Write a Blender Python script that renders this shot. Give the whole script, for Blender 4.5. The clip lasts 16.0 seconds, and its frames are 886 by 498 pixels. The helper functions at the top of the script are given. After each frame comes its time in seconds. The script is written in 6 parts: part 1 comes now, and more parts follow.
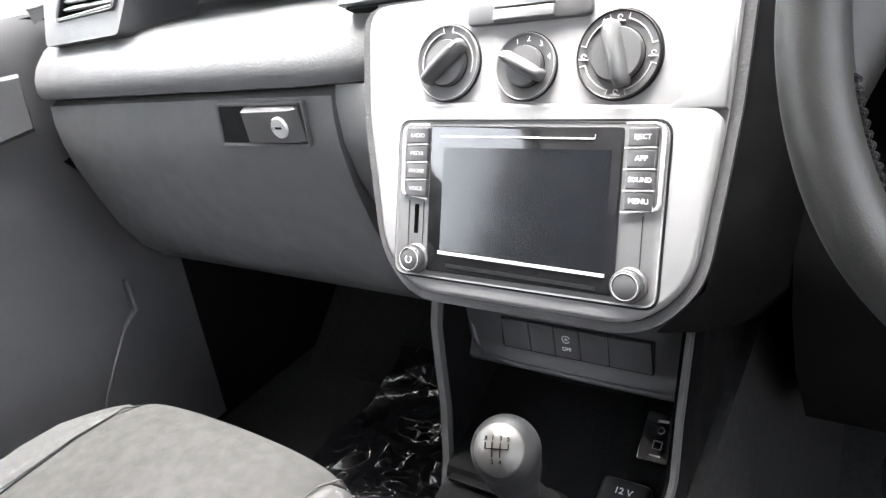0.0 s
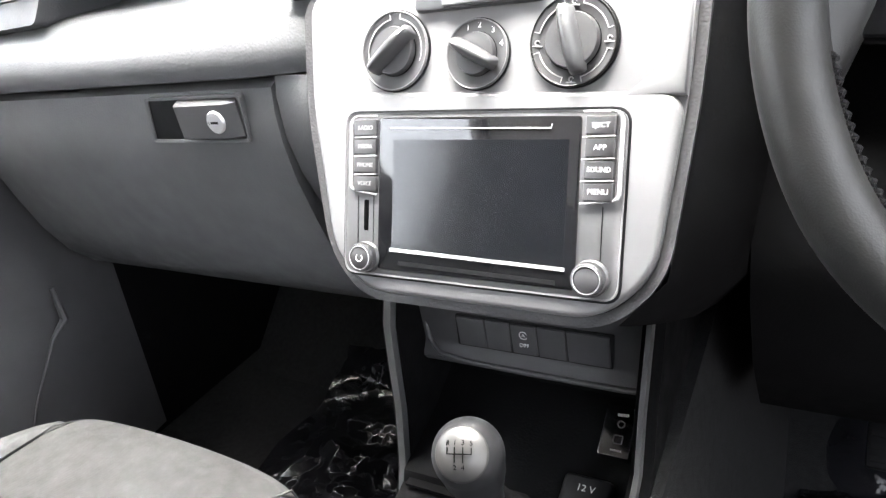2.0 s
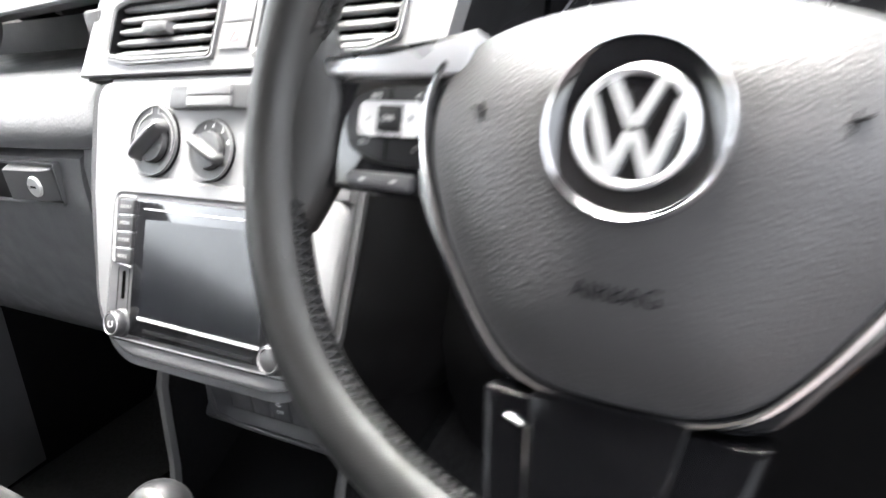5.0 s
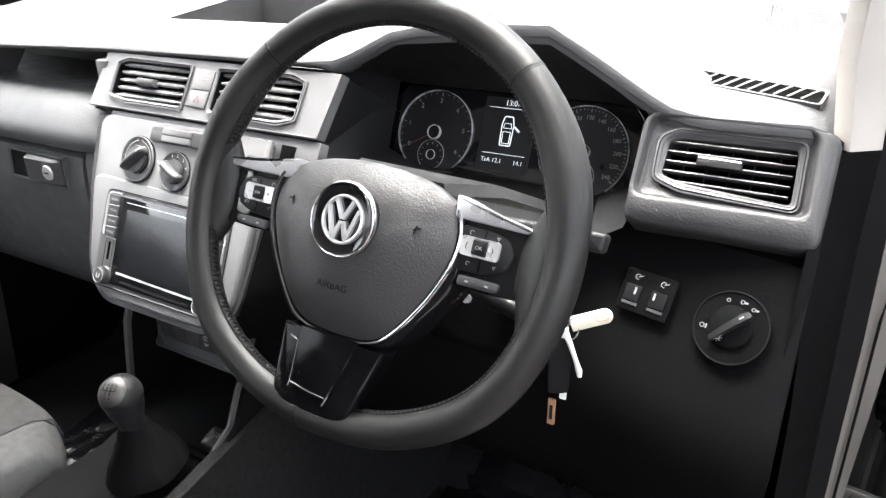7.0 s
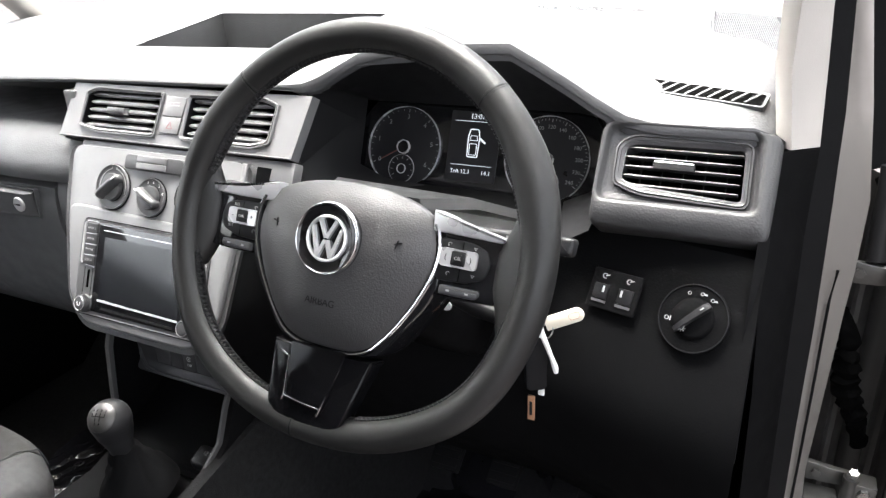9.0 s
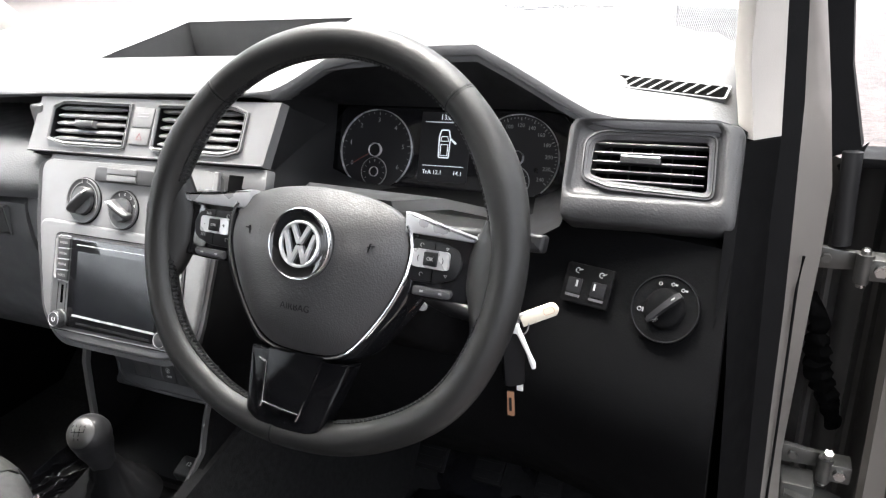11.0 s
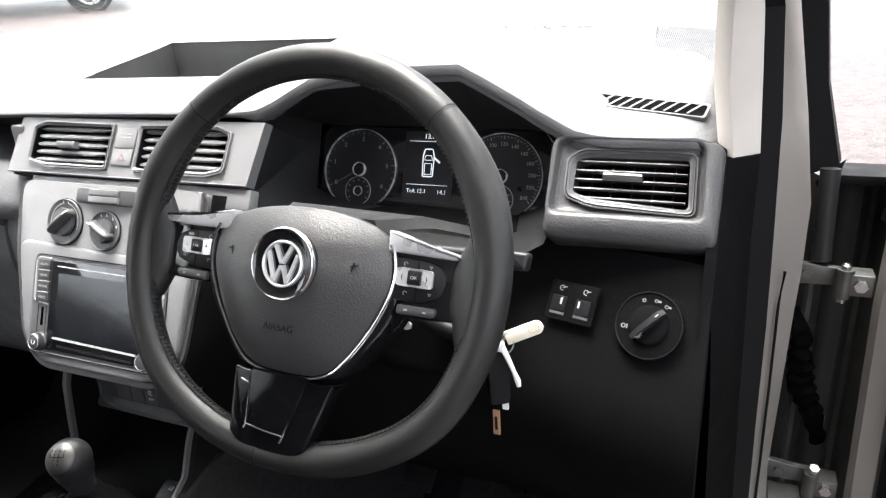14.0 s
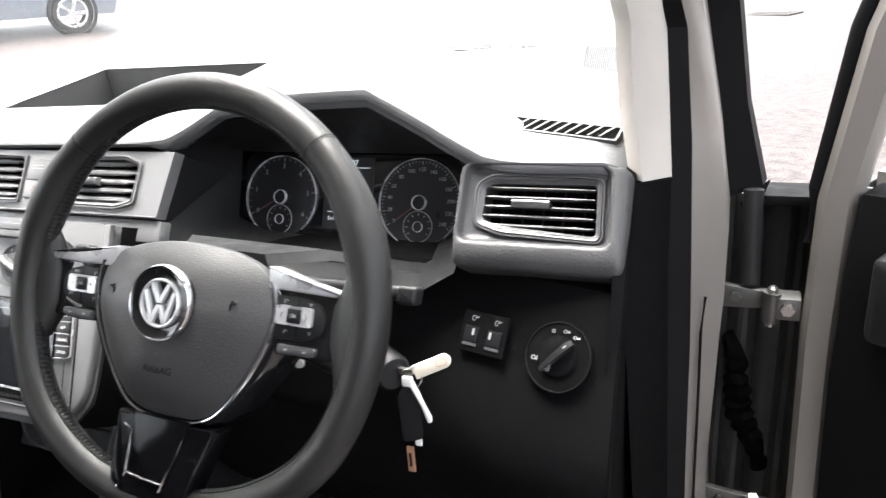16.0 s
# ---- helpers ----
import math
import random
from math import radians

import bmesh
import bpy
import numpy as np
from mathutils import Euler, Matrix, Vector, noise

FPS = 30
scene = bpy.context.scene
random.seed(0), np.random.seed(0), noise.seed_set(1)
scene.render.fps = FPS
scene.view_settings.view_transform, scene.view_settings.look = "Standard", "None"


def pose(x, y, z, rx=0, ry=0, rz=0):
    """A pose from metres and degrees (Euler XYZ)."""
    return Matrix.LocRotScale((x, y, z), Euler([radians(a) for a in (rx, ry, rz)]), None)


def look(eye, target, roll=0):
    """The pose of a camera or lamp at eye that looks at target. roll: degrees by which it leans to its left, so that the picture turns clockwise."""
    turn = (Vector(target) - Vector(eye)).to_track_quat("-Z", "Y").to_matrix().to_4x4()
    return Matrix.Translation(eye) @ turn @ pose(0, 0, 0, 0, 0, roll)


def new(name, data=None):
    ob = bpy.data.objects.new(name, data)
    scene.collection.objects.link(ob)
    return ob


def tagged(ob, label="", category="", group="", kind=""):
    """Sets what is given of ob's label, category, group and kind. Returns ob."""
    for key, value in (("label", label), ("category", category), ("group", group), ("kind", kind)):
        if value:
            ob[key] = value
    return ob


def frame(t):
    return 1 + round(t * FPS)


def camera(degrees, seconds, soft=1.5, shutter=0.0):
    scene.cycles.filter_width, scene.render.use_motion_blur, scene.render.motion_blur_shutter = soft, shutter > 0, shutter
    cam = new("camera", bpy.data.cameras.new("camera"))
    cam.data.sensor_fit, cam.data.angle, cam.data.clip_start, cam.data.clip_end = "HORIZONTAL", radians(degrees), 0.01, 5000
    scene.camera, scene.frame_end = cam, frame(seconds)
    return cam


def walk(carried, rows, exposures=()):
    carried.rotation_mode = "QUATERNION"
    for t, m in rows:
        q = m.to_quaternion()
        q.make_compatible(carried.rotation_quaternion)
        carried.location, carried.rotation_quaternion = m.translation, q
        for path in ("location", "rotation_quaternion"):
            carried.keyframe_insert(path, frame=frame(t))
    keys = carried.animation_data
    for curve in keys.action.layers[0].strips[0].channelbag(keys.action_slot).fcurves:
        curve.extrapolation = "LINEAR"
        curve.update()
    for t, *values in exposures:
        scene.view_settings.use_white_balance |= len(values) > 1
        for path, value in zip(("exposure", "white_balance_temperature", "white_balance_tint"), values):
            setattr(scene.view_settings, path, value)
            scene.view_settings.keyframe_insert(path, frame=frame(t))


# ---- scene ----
cam = camera(64.9, 16.0, soft=1.25, shutter=0.5)
PATH = [
    (0, (0.262, -0.401, 1.198), (-0.88, 1.016, 0.369), -11.7),
    (0.5, (0.251, -0.395, 1.194), (-0.837, 1.054, 0.35), -11.5),
    (1, (0.251, -0.401, 1.194), (-0.821, 1.051, 0.33), -12.2),
    (1.5, (0.247, -0.39, 1.184), (-0.772, 1.088, 0.302), -11.0),
    (2, (0.242, -0.388, 1.19), (-0.761, 1.109, 0.321), -11.1),
    (2.5, (0.238, -0.382, 1.193), (-0.746, 1.127, 0.324), -11.4),
    (3, (0.242, -0.385, 1.187), (-0.735, 1.134, 0.328), -10.8),
    (3.5, (0.248, -0.388, 1.173), (-0.716, 1.13, 0.297), -10.1),
    (4, (0.263, -0.378, 1.163), (-0.686, 1.143, 0.278), -9.7),
    (4.5, (0.338, -0.347, 1.16), (-0.642, 1.162, 0.287), -8.9),
    (5, (0.454, -0.312, 1.207), (-0.554, 1.245, 0.46), -7.3),
    (5.2, (0.499, -0.319, 1.225), (-0.518, 1.23, 0.471), -5.4),
    (7.3, (0.728, -0.527, 1.37), (-0.187, 1.063, 0.573), -0.3),
    (7.5, (0.729, -0.538, 1.377), (-0.189, 1.054, 0.588), -1.0),
    (8, (0.724, -0.55, 1.376), (-0.194, 1.049, 0.601), -1.3),
    (8.5, (0.721, -0.54, 1.373), (-0.159, 1.08, 0.597), -1.9),
    (9, (0.725, -0.535, 1.373), (-0.106, 1.104, 0.584), -2.3),
    (11.5, (0.734, -0.537, 1.375), (-0.041, 1.13, 0.586), -4.0),
    (12, (0.733, -0.537, 1.375), (-0.027, 1.142, 0.597), -3.7),
    (12.5, (0.734, -0.536, 1.374), (-0.029, 1.147, 0.608), -3.5),
    (13, (0.734, -0.535, 1.374), (-0.024, 1.153, 0.615), -3.5),
    (13.5, (0.734, -0.537, 1.375), (-0.017, 1.159, 0.625), -3.6),
    (14, (0.736, -0.536, 1.375), (-0.015, 1.162, 0.631), -3.8),
    (14.5, (0.735, -0.536, 1.374), (-0.004, 1.171, 0.639), -4.0),
    (15, (0.739, -0.532, 1.374), (0.008, 1.179, 0.642), -4.3),
    (15.5, (0.759, -0.517, 1.376), (0.056, 1.213, 0.659), -4.6),
    (16, (0.808, -0.477, 1.374), (0.07, 1.244, 0.671), -4.6),
]
EXPOSURES = [(0, 4.2), (3.5, 4.2), (4.4, 4.25), (5.2, 3.8), (7.3, 3.2), (9.0, 3.07), (16, 3.0)]
walk(cam, [(t, look(eye, target, roll)) for t, eye, target, roll in PATH], EXPOSURES)


# ---- world, sun ----
world = bpy.data.worlds.new("overcast_sky")
scene.world = world
world.use_nodes = True
wn = world.node_tree
sky = wn.nodes.new("ShaderNodeTexSky")
sky.sky_type, sky.sun_disc = "NISHITA", False
sky.sun_elevation, sky.sun_rotation = radians(80), radians(-52)
sky.air_density, sky.dust_density, sky.ozone_density = 1.0, 5.0, 1.0
soft_sky = wn.nodes.new("ShaderNodeHueSaturation")
soft_sky.inputs["Saturation"].default_value = 0.25
wn.links.new(sky.outputs[0], soft_sky.inputs["Color"])
wn.links.new(soft_sky.outputs[0], wn.nodes["Background"].inputs["Color"])
wn.nodes["Background"].inputs["Strength"].default_value = 0.15
sun_data = bpy.data.lights.new("sun", "SUN")
sun_data.energy, sun_data.angle, sun_data.color = 2.2, radians(50), (1.0, 0.97, 0.92)
sun_ob = new("sun", sun_data)
sun_ob.matrix_world = look((-1.4, 1.1, 10.3), (0, 0, 1))


# ---- materials ----
def mat(name, color, rough=0.5, metal=0.0, vary=0.12, vscale=9.0, bump=0.0, bscale=400.0, coat=0.0, kind="noise", spec=0.5, rvary=0.08):
    """A surface with a little unevenness of colour and gloss at two scales, and a fine relief."""
    m = bpy.data.materials.new(name)
    m.use_nodes = True
    nt, b = m.node_tree, m.node_tree.nodes["Principled BSDF"]
    b.inputs["Metallic"].default_value = metal
    b.inputs["Specular IOR Level"].default_value = spec
    b.inputs["Coat Weight"].default_value = coat
    b.inputs["Coat Roughness"].default_value = 0.06
    tc = nt.nodes.new("ShaderNodeTexCoord")
    n1 = nt.nodes.new("ShaderNodeTexNoise")
    n1.inputs["Scale"].default_value, n1.inputs["Detail"].default_value = vscale, 6
    nt.links.new(tc.outputs["Object"], n1.inputs["Vector"])
    mr = nt.nodes.new("ShaderNodeMapRange")
    mr.inputs["From Min"].default_value, mr.inputs["From Max"].default_value = 0.3, 0.7
    mr.inputs["To Min"].default_value, mr.inputs["To Max"].default_value = 1 - vary, 1 + vary
    nt.links.new(n1.outputs["Fac"], mr.inputs["Value"])
    mix = nt.nodes.new("ShaderNodeMix")
    mix.data_type, mix.blend_type = "RGBA", "MULTIPLY"
    mix.inputs["Factor"].default_value = 1.0
    mix.inputs["A"].default_value = (*color, 1)
    nt.links.new(mr.outputs[0], mix.inputs["B"])
    nt.links.new(mix.outputs["Result"], b.inputs["Base Color"])
    mr2 = nt.nodes.new("ShaderNodeMapRange")
    n2 = nt.nodes.new("ShaderNodeTexNoise")
    n2.inputs["Scale"].default_value, n2.inputs["Detail"].default_value = vscale * 4.3, 4
    nt.links.new(tc.outputs["Object"], n2.inputs["Vector"])
    mr2.inputs["From Min"].default_value, mr2.inputs["From Max"].default_value = 0.3, 0.7
    mr2.inputs["To Min"].default_value, mr2.inputs["To Max"].default_value = max(0.02, rough - rvary), rough + rvary
    nt.links.new(n2.outputs["Fac"], mr2.inputs["Value"])
    nt.links.new(mr2.outputs[0], b.inputs["Roughness"])
    if bump:
        bn = nt.nodes.new("ShaderNodeBump")
        bn.inputs["Strength"].default_value, bn.inputs["Distance"].default_value = bump, 0.6 / bscale
        if kind == "grain":
            v = nt.nodes.new("ShaderNodeTexVoronoi")
            v.feature = "SMOOTH_F1"
            v.inputs["Scale"].default_value = bscale
            nt.links.new(tc.outputs["Object"], v.inputs["Vector"])
            nt.links.new(v.outputs["Distance"], bn.inputs["Height"])
        elif kind == "weave":
            w = nt.nodes.new("ShaderNodeTexWave")
            w.bands_direction = "Y"
            w.inputs["Scale"].default_value, w.inputs["Distortion"].default_value = bscale, 1.2
            w.inputs["Detail"].default_value, w.inputs["Detail Scale"].default_value = 3, 4
            nt.links.new(tc.outputs["Object"], w.inputs["Vector"])
            nt.links.new(w.outputs["Fac"], bn.inputs["Height"])
        else:
            v = nt.nodes.new("ShaderNodeTexNoise")
            v.inputs["Scale"].default_value, v.inputs["Detail"].default_value = bscale, 3
            nt.links.new(tc.outputs["Object"], v.inputs["Vector"])
            nt.links.new(v.outputs["Fac"], bn.inputs["Height"])
        nt.links.new(bn.outputs[0], b.inputs["Normal"])
    return m


def glow(name, color, strength):
    m = bpy.data.materials.new(name)
    m.use_nodes = True
    b = m.node_tree.nodes["Principled BSDF"]
    b.inputs["Base Color"].default_value = (*color, 1)
    b.inputs["Emission Color"].default_value = (*color, 1)
    b.inputs["Emission Strength"].default_value = strength
    return m


def glass(name, tint, rough=0.0):
    m = bpy.data.materials.new(name)
    m.use_nodes = True
    nt = m.node_tree
    b = nt.nodes["Principled BSDF"]
    b.inputs["Base Color"].default_value = (*tint, 1)
    b.inputs["Roughness"].default_value = rough
    b.inputs["Transmission Weight"].default_value = 1.0
    b.inputs["IOR"].default_value = 1.45
    return m


DASH = mat("dash_plastic", (0.085, 0.086, 0.09), 0.5, vary=0.04, bump=0.17, bscale=430, kind="grain", spec=0.35)
# Near-black below real plastic: shade under the dash is put into this colour.
LOWER = mat("shaded_lower_plastic", (0.0040, 0.0040, 0.0043), 0.7, vary=0.08, bump=0.12, bscale=500, kind="grain", spec=0.03)
GREY = mat("grey_fascia_plastic", (0.128, 0.128, 0.131), 0.40, vary=0.06, bump=0.08, bscale=1500)
FRAME = mat("coarse_grained_plastic", (0.037, 0.037, 0.0385), 0.5, vary=0.05, bump=0.28, bscale=520, kind="grain", spec=0.4)
# Tray is dash plastic; the shade inside it is put into this darker colour.
SHADED_TRAY = mat("shaded_tray_plastic", (0.018, 0.018, 0.019), 0.55, vary=0.06, bump=0.2, bscale=500, kind="grain", spec=0.3)
RADIO = mat("radio_body_plastic", (0.10, 0.10, 0.103), 0.45, vary=0.06, bump=0.06, bscale=1400)
BUTTON = mat("dark_button_plastic", (0.034, 0.034, 0.036), 0.42, vary=0.08, bump=0.05, bscale=1400)
DIAL = mat("heater_dial_plastic", (0.046, 0.046, 0.048), 0.42, vary=0.06, bump=0.05, bscale=1300)
KNOBCAP = mat("satin_knob_cap", (0.034, 0.033, 0.032), 0.36, metal=0.2, vary=0.06, bump=0.03, bscale=1500)
MIDGREY = mat("mid_grey_plastic", (0.06, 0.06, 0.063), 0.45, vary=0.08, bump=0.3, bscale=900, kind="grain")
BLACK = mat("black_plastic", (0.013, 0.013, 0.014), 0.42, vary=0.15, bump=0.08, bscale=1200, spec=0.25)
# Blacks that put recess, gap and slot shade into colour; also trim and print.
DEEP = mat("shade_and_trim_black", (0.007, 0.007, 0.008), 0.6, vary=0.2, spec=0.15)
VOID = mat("shade_and_print_black", (0.0015, 0.0015, 0.0016), 0.8, spec=0.02)
GLOSS = mat("gloss_black_plastic", (0.008, 0.008, 0.009), 0.09, vary=0.2, coat=0.6, rvary=0.03)
LEATHER = mat("black_leather", (0.0128, 0.0125, 0.0123), 0.47, vary=0.15, bump=0.18, bscale=1300, kind="grain", spec=0.38)
PADM = mat("airbag_cover_plastic", (0.042, 0.041, 0.042), 0.45, vary=0.05, bump=0.30, bscale=700, kind="grain", spec=0.45)
CHROME = mat("chrome", (0.75, 0.75, 0.76), 0.14, metal=1.0, vary=0.04, rvary=0.05)
SATIN = mat("satin_silver", (0.52, 0.52, 0.53), 0.28, metal=0.45, vary=0.05)
SOFT = mat("soft_black_plastic", (0.042, 0.042, 0.045), 0.5, vary=0.12, bump=0.2, bscale=900, kind="grain")
SPOKE = mat("piano_black_plastic", (0.003, 0.003, 0.0035), 0.16, vary=0.2, rvary=0.04, spec=0.14)
SATGREY = mat("satin_grey_plastic", (0.010, 0.0097, 0.0093), 0.4, vary=0.08, bump=0.03, bscale=1500, spec=0.2)
EMBLEM = mat("emblem_silver", (0.72, 0.72, 0.73), 0.24, metal=0.6, vary=0.04)
SCREEN = mat("touch_screen_glass", (0.006, 0.0065, 0.008), 0.15, vary=0.2, rvary=0.03, spec=0.6)
MARK = mat("white_print", (0.62, 0.62, 0.62), 0.6, vary=0.05)
DIMMARK = mat("grey_print", (0.3, 0.3, 0.3), 0.6, vary=0.05)
REDMARK = mat("red_print", (0.12, 0.035, 0.03), 0.5, vary=0.05)
LCD = glow("lit_display_white", (0.75, 0.8, 0.85), 0.09)
FACE = mat("gauge_face", (0.012, 0.012, 0.014), 0.35, vary=0.1)
TRIM = mat("pillar_trim_light_grey", (0.44, 0.415, 0.385), 0.6, vary=0.06, bump=0.2, bscale=900, kind="grain")
RUBBER = mat("black_rubber", (0.006, 0.006, 0.0065), 0.62, vary=0.2, bump=0.1, bscale=300, spec=0.08)
PAINT = mat("silver_body_paint", (0.180, 0.167, 0.156), 0.4, metal=0.2, vary=0.05, coat=0.5)
# Body paint coloured darker here, putting the hinge gap's shade into it.
SHADED_PAINT = mat("shaded_inner_paint", (0.052, 0.051, 0.050), 0.45, metal=0.3, vary=0.2, vscale=14)
STEEL = mat("hinge_metal", (0.1, 0.1, 0.097), 0.42, metal=0.8, vary=0.2, vscale=40)
BOLT = mat("bolt_zinc", (0.4, 0.4, 0.39), 0.3, metal=1.0, vary=0.1)
FABRIC = mat("seat_fabric", (0.078, 0.0768, 0.0762), 0.85, vary=0.15, vscale=60, bump=0.9, bscale=190, kind="weave", spec=0.2)
BOLSTER = mat("seat_bolster_fabric", (0.046, 0.046, 0.047), 0.85, vary=0.18, vscale=90, bump=0.6, bscale=700, spec=0.2)
CARPET = mat("carpet", (0.008, 0.008, 0.0085), 0.95, vary=0.35, vscale=120, bump=0.9, bscale=600, spec=0.1)
FILM = mat("black_plastic_film", (0.005, 0.005, 0.006), 0.11, vary=0.2, bump=0.25, bscale=28, spec=0.2)
LINING = mat("roof_lining", (0.45, 0.44, 0.42), 0.9, vary=0.06, bump=0.3, bscale=500)
REAR = mat("unseen_rear_wall", (0.04, 0.04, 0.04), 0.8)
TAG = mat("cream_plastic_tag", (0.72, 0.66, 0.55), 0.5, vary=0.05)
WHITE = mat("white_tape", (0.8, 0.8, 0.78), 0.6, vary=0.05)
BRASS = mat("copper_fob", (0.6, 0.33, 0.2), 0.4, metal=0.5, vary=0.1)
TARMAC = mat("wet_tarmac", (0.036, 0.0265, 0.0248), 0.5, vary=0.7, vscale=11, bump=0.8, bscale=45, spec=0.35)
# Dark car paint lightened to blue-grey, putting windscreen haze into the colour.
CARPAINT = mat("hazed_car_paint", (0.16, 0.18, 0.21), 0.25, vary=0.1, coat=1.0)
ALLOY = mat("alloy_wheel", (0.7, 0.7, 0.7), 0.3, metal=0.9)
IRON = mat("cast_iron", (0.06, 0.055, 0.05), 0.6, metal=0.3, vary=0.3)
PANE = glass("window_glass", (0.97, 0.985, 0.98))


# ---- mesh tools ----
def finish(bm, sharp=38):
    bmesh.ops.recalc_face_normals(bm, faces=bm.faces)
    for f in bm.faces:
        f.smooth = True
    for e in bm.edges:
        if len(e.link_faces) == 2 and e.calc_face_angle(0) > radians(sharp):
            e.smooth = False
    return bm


def thing(name, label, category, m=None, group="", kind=""):
    ob = new(name)
    ob.empty_display_size = 0.02
    if m is not None:
        ob.matrix_world = m
    return tagged(ob, label, category, group, kind)


def part(name, bm, material, parent=None, label="", sharp=38):
    me = bpy.data.meshes.new(name)
    finish(bm, sharp).to_mesh(me)
    bm.free()
    me.materials.append(material)
    ob = new(name, me)
    if parent is not None:
        ob.parent = parent
    return tagged(ob, label)


def solo(name, bm, material, label, category, kind="", sharp=38):
    return tagged(part(name, bm, material, None, "", sharp), label, category, "", kind)


def rounded(pts, r, n=4):
    """A polygon with each corner rounded by r."""
    out, k = [], len(pts)
    for i in range(k):
        p, a, b = Vector(pts[i]), Vector(pts[i - 1]), Vector(pts[(i + 1) % k])
        d = min(r, (a - p).length * 0.48, (b - p).length * 0.48)
        s, e = p + (a - p).normalized() * d, p + (b - p).normalized() * d
        for j in range(n + 1):
            t = j / n
            out.append(tuple((1 - t) ** 2 * s + 2 * t * (1 - t) * p + t * t * e))
    return out


def rect(x0, x1, y0, y1, r=0.0, n=4):
    pts = [(x0, y0), (x1, y0), (x1, y1), (x0, y1)]
    return rounded(pts, r, n) if r else pts


def inset(pts, d):
    """Shrink a convex-like polygon (counter-clockwise) by d."""
    out, k = [], len(pts)
    for i in range(k):
        p, a, b = Vector(pts[i]), Vector(pts[i - 1]), Vector(pts[(i + 1) % k])
        t1, t2 = (p - a), (b - p)
        n1, n2 = Vector((-t1.y, t1.x)), Vector((-t2.y, t2.x))
        n = (n1.normalized() + n2.normalized())
        out.append(tuple(p + n.normalized() * d if n.length > 1e-6 else p))
    return out


def prism(pts, z0, z1, bevel=0.0, seg=2, bm=None):
    """A plate with the outline pts, from z0 to z1, its upper edge rounded."""
    bm = bm or bmesh.new()
    levels = [(pts, z0)]
    if bevel:
        for i in range(seg + 1):
            a = i / seg * math.pi / 2
            levels.append((inset(pts, bevel * (1 - math.cos(a))), z1 - bevel * (1 - math.sin(a))))
    else:
        levels.append((pts, z1))
    rings = [[bm.verts.new((x, y, z)) for x, y in p] for p, z in levels]
    k = len(pts)
    for a, b in zip(rings, rings[1:]):
        for i in range(k):
            bm.faces.new((a[i], a[(i + 1) % k], b[(i + 1) % k], b[i]))
    bm.faces.new(rings[-1])
    bm.faces.new(list(reversed(rings[0])))
    return bm


def band(outer, inner, z0, z1, bm=None, drop=0.0):
    """A flat frame between two outlines with as many points each; drop lowers the inner edge."""
    bm = bm or bmesh.new()
    k = len(outer)
    ob = [bm.verts.new((*p, z0)) for p in outer]
    ot = [bm.verts.new((*p, z1)) for p in outer]
    it = [bm.verts.new((*p, z1 - drop)) for p in inner]
    ib = [bm.verts.new((*p, z0)) for p in inner]
    for i in range(k):
        j = (i + 1) % k
        for a, b in ((ob, ot), (ot, it), (it, ib), (ib, ob)):
            bm.faces.new((a[i], a[j], b[j], b[i]))
    return bm


def box(x0, x1, y0, y1, z0, z1, bevel=0.0, bm=None):
    bm = bm or bmesh.new()
    vs = [bm.verts.new(p) for p in ((x0, y0, z0), (x1, y0, z0), (x1, y1, z0), (x0, y1, z0), (x0, y0, z1), (x1, y0, z1), (x1, y1, z1), (x0, y1, z1))]
    fs = [bm.faces.new([vs[i] for i in f]) for f in ((0, 3, 2, 1), (4, 5, 6, 7), (0, 1, 5, 4), (1, 2, 6, 5), (2, 3, 7, 6), (3, 0, 4, 7))]
    if bevel:
        bmesh.ops.bevel(bm, geom=list({e for f in fs for e in f.edges}), offset=bevel, segments=2, affect="EDGES", profile=0.6)
    return bm


def lathe(profile, seg=40, bm=None, cx=0.0, cy=0.0):
    """A turned body about z, from (radius, z) pairs."""
    bm = bm or bmesh.new()
    rings = []
    for r, z in profile:
        if r < 1e-6:
            rings.append([bm.verts.new((cx, cy, z))])
        else:
            rings.append([bm.verts.new((cx + r * math.cos(2 * math.pi * i / seg), cy + r * math.sin(2 * math.pi * i / seg), z)) for i in range(seg)])
    for a, b in zip(rings, rings[1:]):
        for i in range(seg):
            j = (i + 1) % seg
            f = [a[i % len(a)], a[j % len(a)], b[j % len(b)], b[i % len(b)]]
            f = list(dict.fromkeys(f))
            if len(f) > 2:
                bm.faces.new(f)
    return bm


def tube(points, r, seg=10, closed=False, bm=None, flat=1.0):
    """A round bar along points; r may be a list."""
    bm = bm or bmesh.new()
    pts = [Vector(p) for p in points]
    k = len(pts)
    rr = r if isinstance(r, (list, tuple)) else [r] * k
    rings = []
    up = Vector((0.013, 0.021, 1)).normalized()
    for i, p in enumerate(pts):
        a = pts[i - 1] if (i or closed) else pts[i]
        b = pts[(i + 1) % k] if (i < k - 1 or closed) else pts[i]
        t = (b - a).normalized()
        s = t.cross(up)
        s = s.normalized() if s.length > 1e-4 else Vector((1, 0, 0))
        w = s.cross(t).normalized()
        rings.append([bm.verts.new(p + (s * math.cos(q) + w * math.sin(q) * flat) * rr[i]) for q in (2 * math.pi * j / seg for j in range(seg))])
    pairs = list(zip(rings, rings[1:])) + ([(rings[-1], rings[0])] if closed else [])
    for a, b in pairs:
        for i in range(seg):
            j = (i + 1) % seg
            bm.faces.new((a[i], a[j], b[j], b[i]))
    if not closed:
        bm.faces.new(rings[-1])
        bm.faces.new(list(reversed(rings[0])))
    return bm


